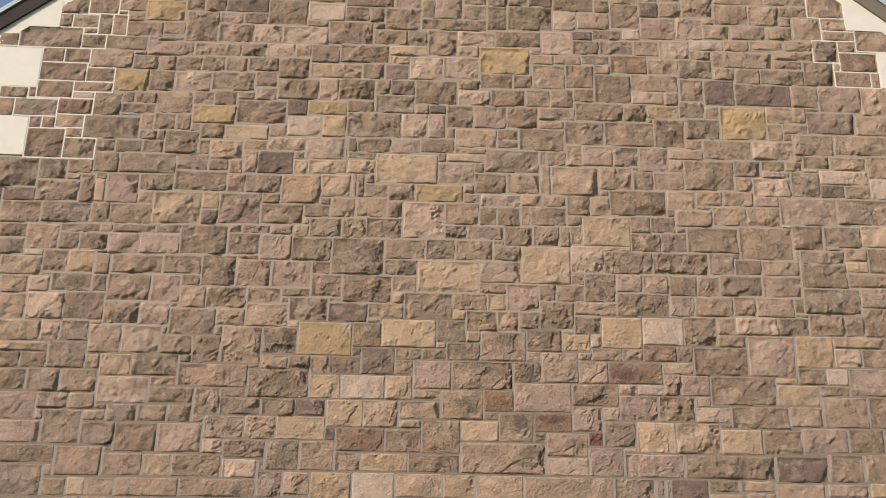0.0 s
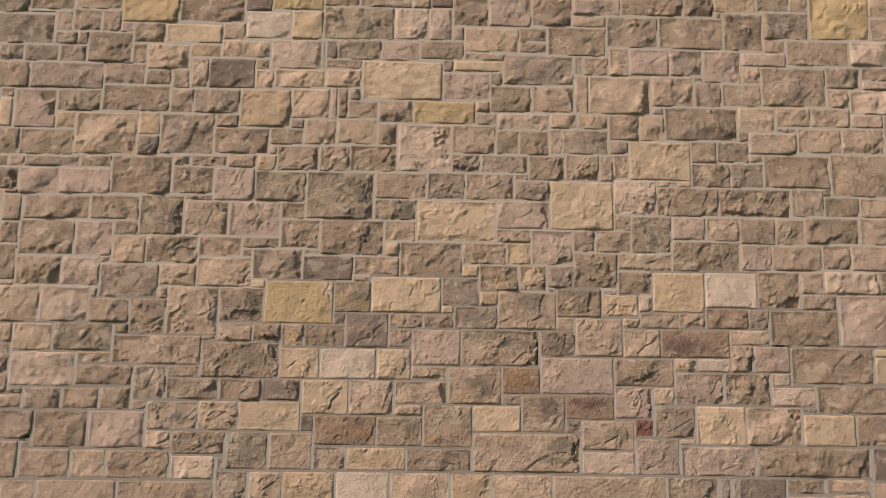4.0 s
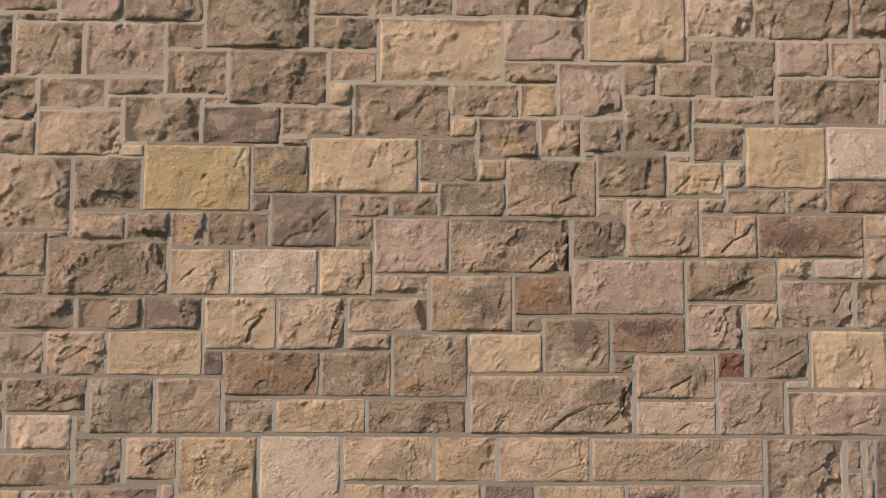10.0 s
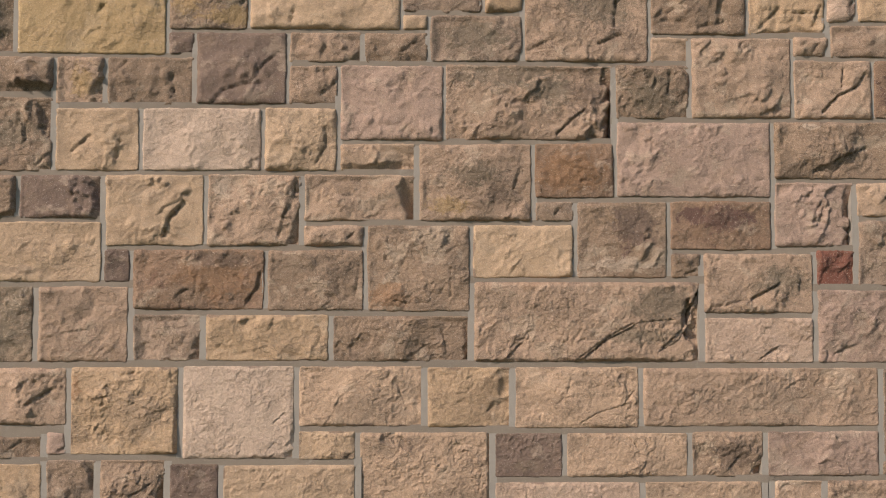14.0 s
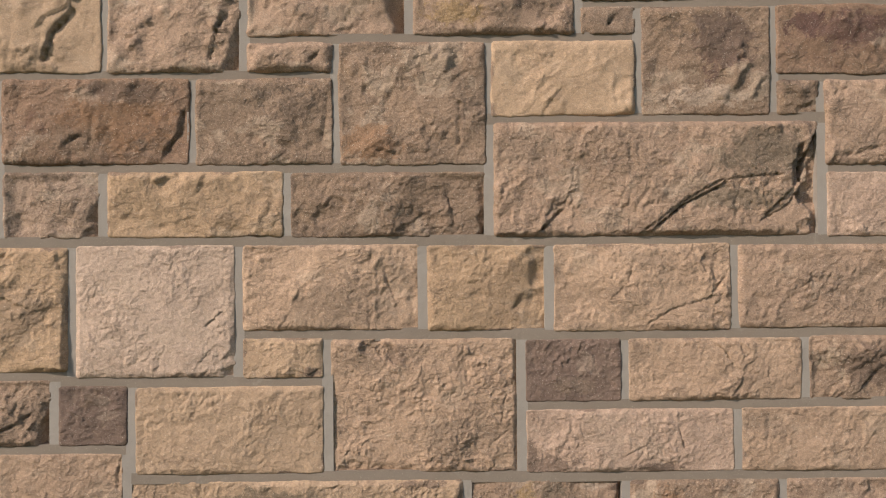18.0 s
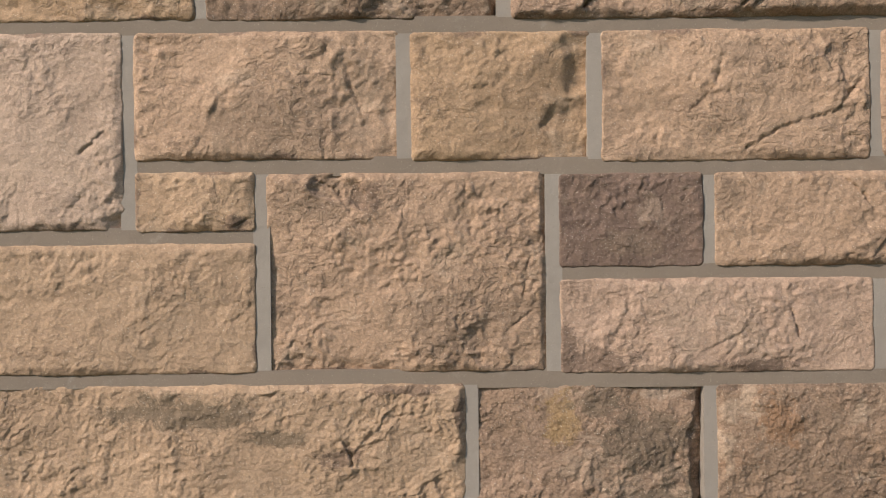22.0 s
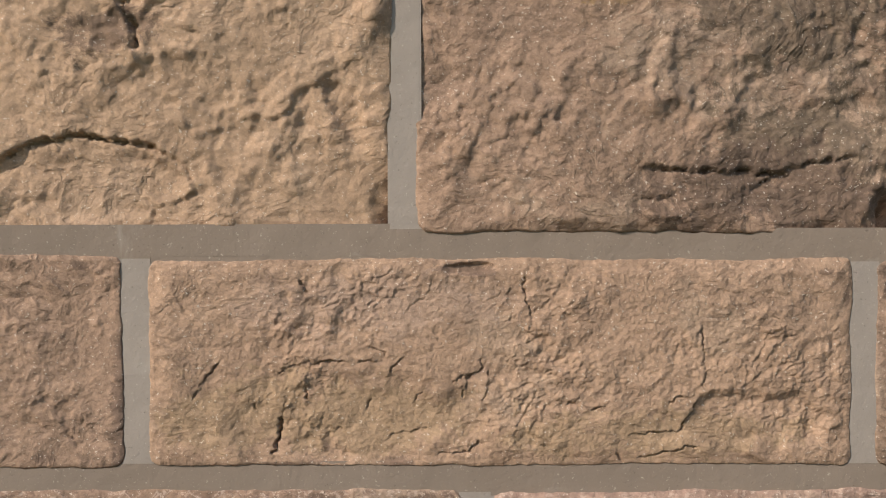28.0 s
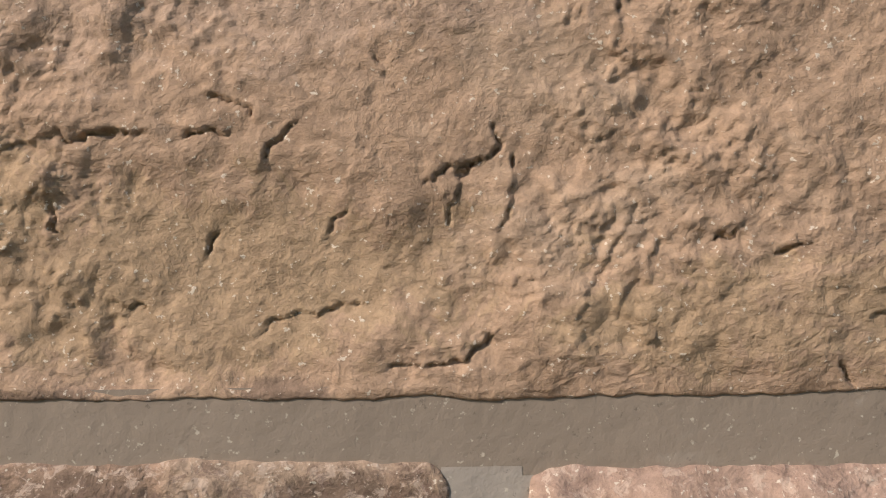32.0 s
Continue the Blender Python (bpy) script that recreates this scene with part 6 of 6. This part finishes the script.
# white limestone blocks and sloping skew blocks
for x0, z0, x1, z1 in LIME_BLOCKS:
    part("limestone_block", box(bmesh.new(), x0 + 0.002, x1 - 0.002, -0.003, 0.1, z0 + 0.002, z1 - 0.002, 0.003), LIMESTONE, wall, "smooth white limestone block")
part("skew_block", prism(bmesh.new(), [(-3.655, 4.826), (-3.257, 4.826), (-3.257, roof_line(-3.257) - 0.01)], -0.004, 0.1), LIMESTONE, wall, "smooth white limestone skew block")
part("skew_block", prism(bmesh.new(), [(3.175, 5.076), (3.62, 5.076), (3.62, roof_line(3.62) - 0.01), (3.175, roof_line(3.175) - 0.01)], -0.004, 0.1), LIMESTONE, wall, "smooth white limestone skew block")

# fresh white pointing round the dressings
bm = bmesh.new()
for x0, z0, x1, z1, *_ in stones:
    west = x1 < -2.70 and 3.62 < z0 and z1 < 5.25 and (x0 + x1) / 2 < -2.86 + 0.25 * (z0 - 3.9)
    east = x0 > 2.80 and 4.5 < z0 and z1 < 5.4
    if west or east:
        t = 0.0050
        for a, b, c, d in ((x0 - t, x1 + t, z0 - t, z0 + t), (x0 - t, x1 + t, z1 - t, z1 + t), (x0 - t, x0 + t, z0 - t, z1 + t), (x1 - t, x1 + t, z0 - t, z1 + t)):
            box(bm, a, b, -0.0006 - 0.0005 * random.random(), 0.03, c, d)
part("white_pointing", bm, WHITE_MORTAR, wall, "fresh white mortar joints")

# ---- roof edge ----
roof = tagged(new("roof"), "pitched slate roof with a dark bronze rake trim", "roof", kind="structure")
slope = math.atan(PITCH)
for side in (-1, 1):
    run = 5.0 if side < 0 else 5.0
    lower = (APEX_X + side * run, APEX_Z - PITCH * run)

    def band(lift, thick):
        up = 1 / math.cos(slope)
        a, b = lift * up, (lift + thick) * up
        return [(APEX_X, APEX_Z + a), (lower[0], lower[1] + a), (lower[0], lower[1] + b), (APEX_X, APEX_Z + b)]

    part("raking_course", prism(bmesh.new(), band(-0.11, 0.105), -0.002, 0.1), LIMESTONE, wall, "white limestone course under the roof edge")
    # one bronze trim on both slopes; the right one's colour carries the sun's sheen
    part("rake_trim", prism(bmesh.new(), band(-0.012, 0.115), -0.022, 0.02), BRONZE if side < 0 else SUNLIT_BRONZE, roof, "dark bronze metal rake trim" if side < 0 else "bronze metal rake trim, the sun's sheen painted in")
    part("drip_edge", prism(bmesh.new(), band(0.105, 0.035), -0.034, 0.05), FLASHING, roof, "pale metal drip edge")
    part("roof_slope", prism(bmesh.new(), band(0.0, 0.06), 0.03, 9.0), SLATE, roof, "grey slate slope")

# plain walls that close the building
for name, x in (("wall_west", WEST), ("wall_east", EAST - 0.4)):
    part(name, box(bmesh.new(), x, x + 0.4, 0.45, 9.0, -0.3, 4.0), STONE["tan"], None)
    tagged(bpy.data.objects[name], "plain sandstone side wall", "wall", kind="structure")
part("wall_north", box(bmesh.new(), WEST, EAST, 9.0, 9.4, -0.3, 4.0), STONE["tan"], None)
tagged(bpy.data.objects["wall_north"], "plain sandstone rear wall", "wall", kind="structure")

# ---- ground ----
bm = bmesh.new()
bmesh.ops.create_grid(bm, x_segments=60, y_segments=60, size=900)
ground = part("ground", bm, GRASS, None)
tagged(ground, "flat mown lawn in front of the wall", "lawn", kind="structure")
bm = bmesh.new()
bmesh.ops.create_grid(bm, x_segments=120, y_segments=14, size=1, matrix=Matrix.Translation((0, -0.45, 0.02)) @ Matrix.Diagonal((4.6, 0.46, 1, 1)))
for v in bm.verts:
    v.co.z += 0.025 * noise.noise(v.co * 5) + 0.012 * noise.noise(v.co * 17) - (0.05 if v.co.y < -0.88 else 0)
bed = part("planting_bed", bm, SOIL, None)
tagged(bed, "strip of dark bare soil at the foot of the wall", "planting bed", kind="structure")

# ---- the red-leaved shrub at the foot of the wall ----
shrub = tagged(new("shrub"), "low shrub with slender burgundy leaves and one mottled orange leaf", "shrub")
shrub.location = (-0.09, -0.06, 0.0)


def leaf(bm, base, bend, tip, width, face):
    """An oval leaf with a shallow fold along a bent midrib."""
    base, bend, tip = Vector(base), Vector(bend), Vector(tip)
    rows = []
    for i in range(17):
        s = i / 16
        mid = base * (1 - s) ** 2 + bend * 2 * s * (1 - s) + tip * s * s
        way = (bend - base) * (1 - s) + (tip - bend) * s
        side = way.cross(Vector(face)).normalized()
        out = side.cross(way).normalized()
        half = width * max(0.03, 1 - abs(2 * s ** 1.15 - 1) ** 3.2) ** 0.6
        rows.append([bm.verts.new(mid + side * half * k + out * (k * k * half * 0.4)) for k in (-1, -0.5, 0, 0.5, 1)])
    for a, b in zip(rows, rows[1:]):
        for k in range(4):
            bm.faces.new((a[k], a[k + 1], b[k + 1], b[k])).smooth = True


def solid(ob):
    mod = ob.modifiers.new("thickness", "SOLIDIFY")
    mod.thickness = 0.0005
    return ob


def tube(name, pts, radius, material, parent):
    cu = bpy.data.curves.new(name, "CURVE")
    cu.dimensions, cu.bevel_depth, cu.bevel_resolution = "3D", radius, 2
    sp = cu.splines.new("POLY")
    sp.points.add(len(pts) - 1)
    for i, (p, q) in enumerate(zip(sp.points, pts)):
        p.co, p.radius = (*q, 1), 1 - 0.6 * i / (len(pts) - 1)
    cu.materials.append(material)
    ob = new(name, cu)
    ob.parent = parent
    return ob


# leaf tips that reach highest, from the shrub's foot
for bx, bz, mx, mz, tx, tz, wide, depth, mat in (
        (0.003, 0.6129, 0.003, 0.6252, 0.0008, 0.6366, 0.0056, 0.045, RED_LEAF),
        (0.0211, 0.6178, 0.0155, 0.6381, 0.0104, 0.6266, 0.0027, 0.047, RED_LEAF),
        (-0.031, 0.6178, -0.0267, 0.6286, -0.0204, 0.6303, 0.0029, 0.046, RED_LEAF),
        (-0.0158, 0.6204, -0.0105, 0.6266, -0.0041, 0.6252, 0.0016, 0.05, RED_LEAF),
        (0.0545, 0.6178, 0.0637, 0.6358, 0.0789, 0.6266, 0.0025, 0.044, RED_LEAF),
        (-0.0749, 0.612, -0.0691, 0.6266, -0.0655, 0.6356, 0.0041, 0.046, ORANGE_LEAF),
        (-0.0808, 0.6178, -0.0749, 0.6305, -0.0689, 0.6332, 0.0025, 0.05, ORANGE_LEAF)):
    bm = bmesh.new()
    leaf(bm, (bx, depth, bz), (mx, depth - 0.001, mz), (tx, depth - 0.003, tz), wide, (0, -1, 0.2))
    solid(part("leaf", bm, mat, shrub, "mottled orange leaf" if mat is ORANGE_LEAF else ""))
grow = random.Random(11)
for k in range(9):
    a = grow.uniform(0, 6.28)
    top = (grow.uniform(-0.12, 0.10), grow.uniform(-0.06, 0.03), grow.uniform(0.42, 0.57))
    foot = (0.03 * math.cos(a), 0.03 * math.sin(a), 0.0)
    pts = [tuple(f + (q - f) * s + (0.02 * math.sin(3 * s + a) if i < 2 else 0) * s * (1 - s) * 3 for i, (f, q) in enumerate(zip(foot, top))) for s in [j / 8 for j in range(9)]]
    tube("stem", pts, 0.003, STEM, shrub)
    for j in range(3, 9):
        for s in (-1, 1):
            bm = bmesh.new()
            x, y, z = pts[j]
            t = grow.uniform(-0.8, 0.8)
            reach, lift = s * grow.uniform(0.02, 0.045), grow.uniform(0.0, 0.03)
            leaf(bm, (x, y, z), (x + reach * 0.5, y + 0.01 * t, min(0.61, z + lift + 0.012)), (x + reach, y + 0.02 * t - 0.005, min(0.60, z + lift)), grow.uniform(0.005, 0.008), (0, -0.4, 1))
            solid(part("leaf", bm, RED_LEAF, shrub))
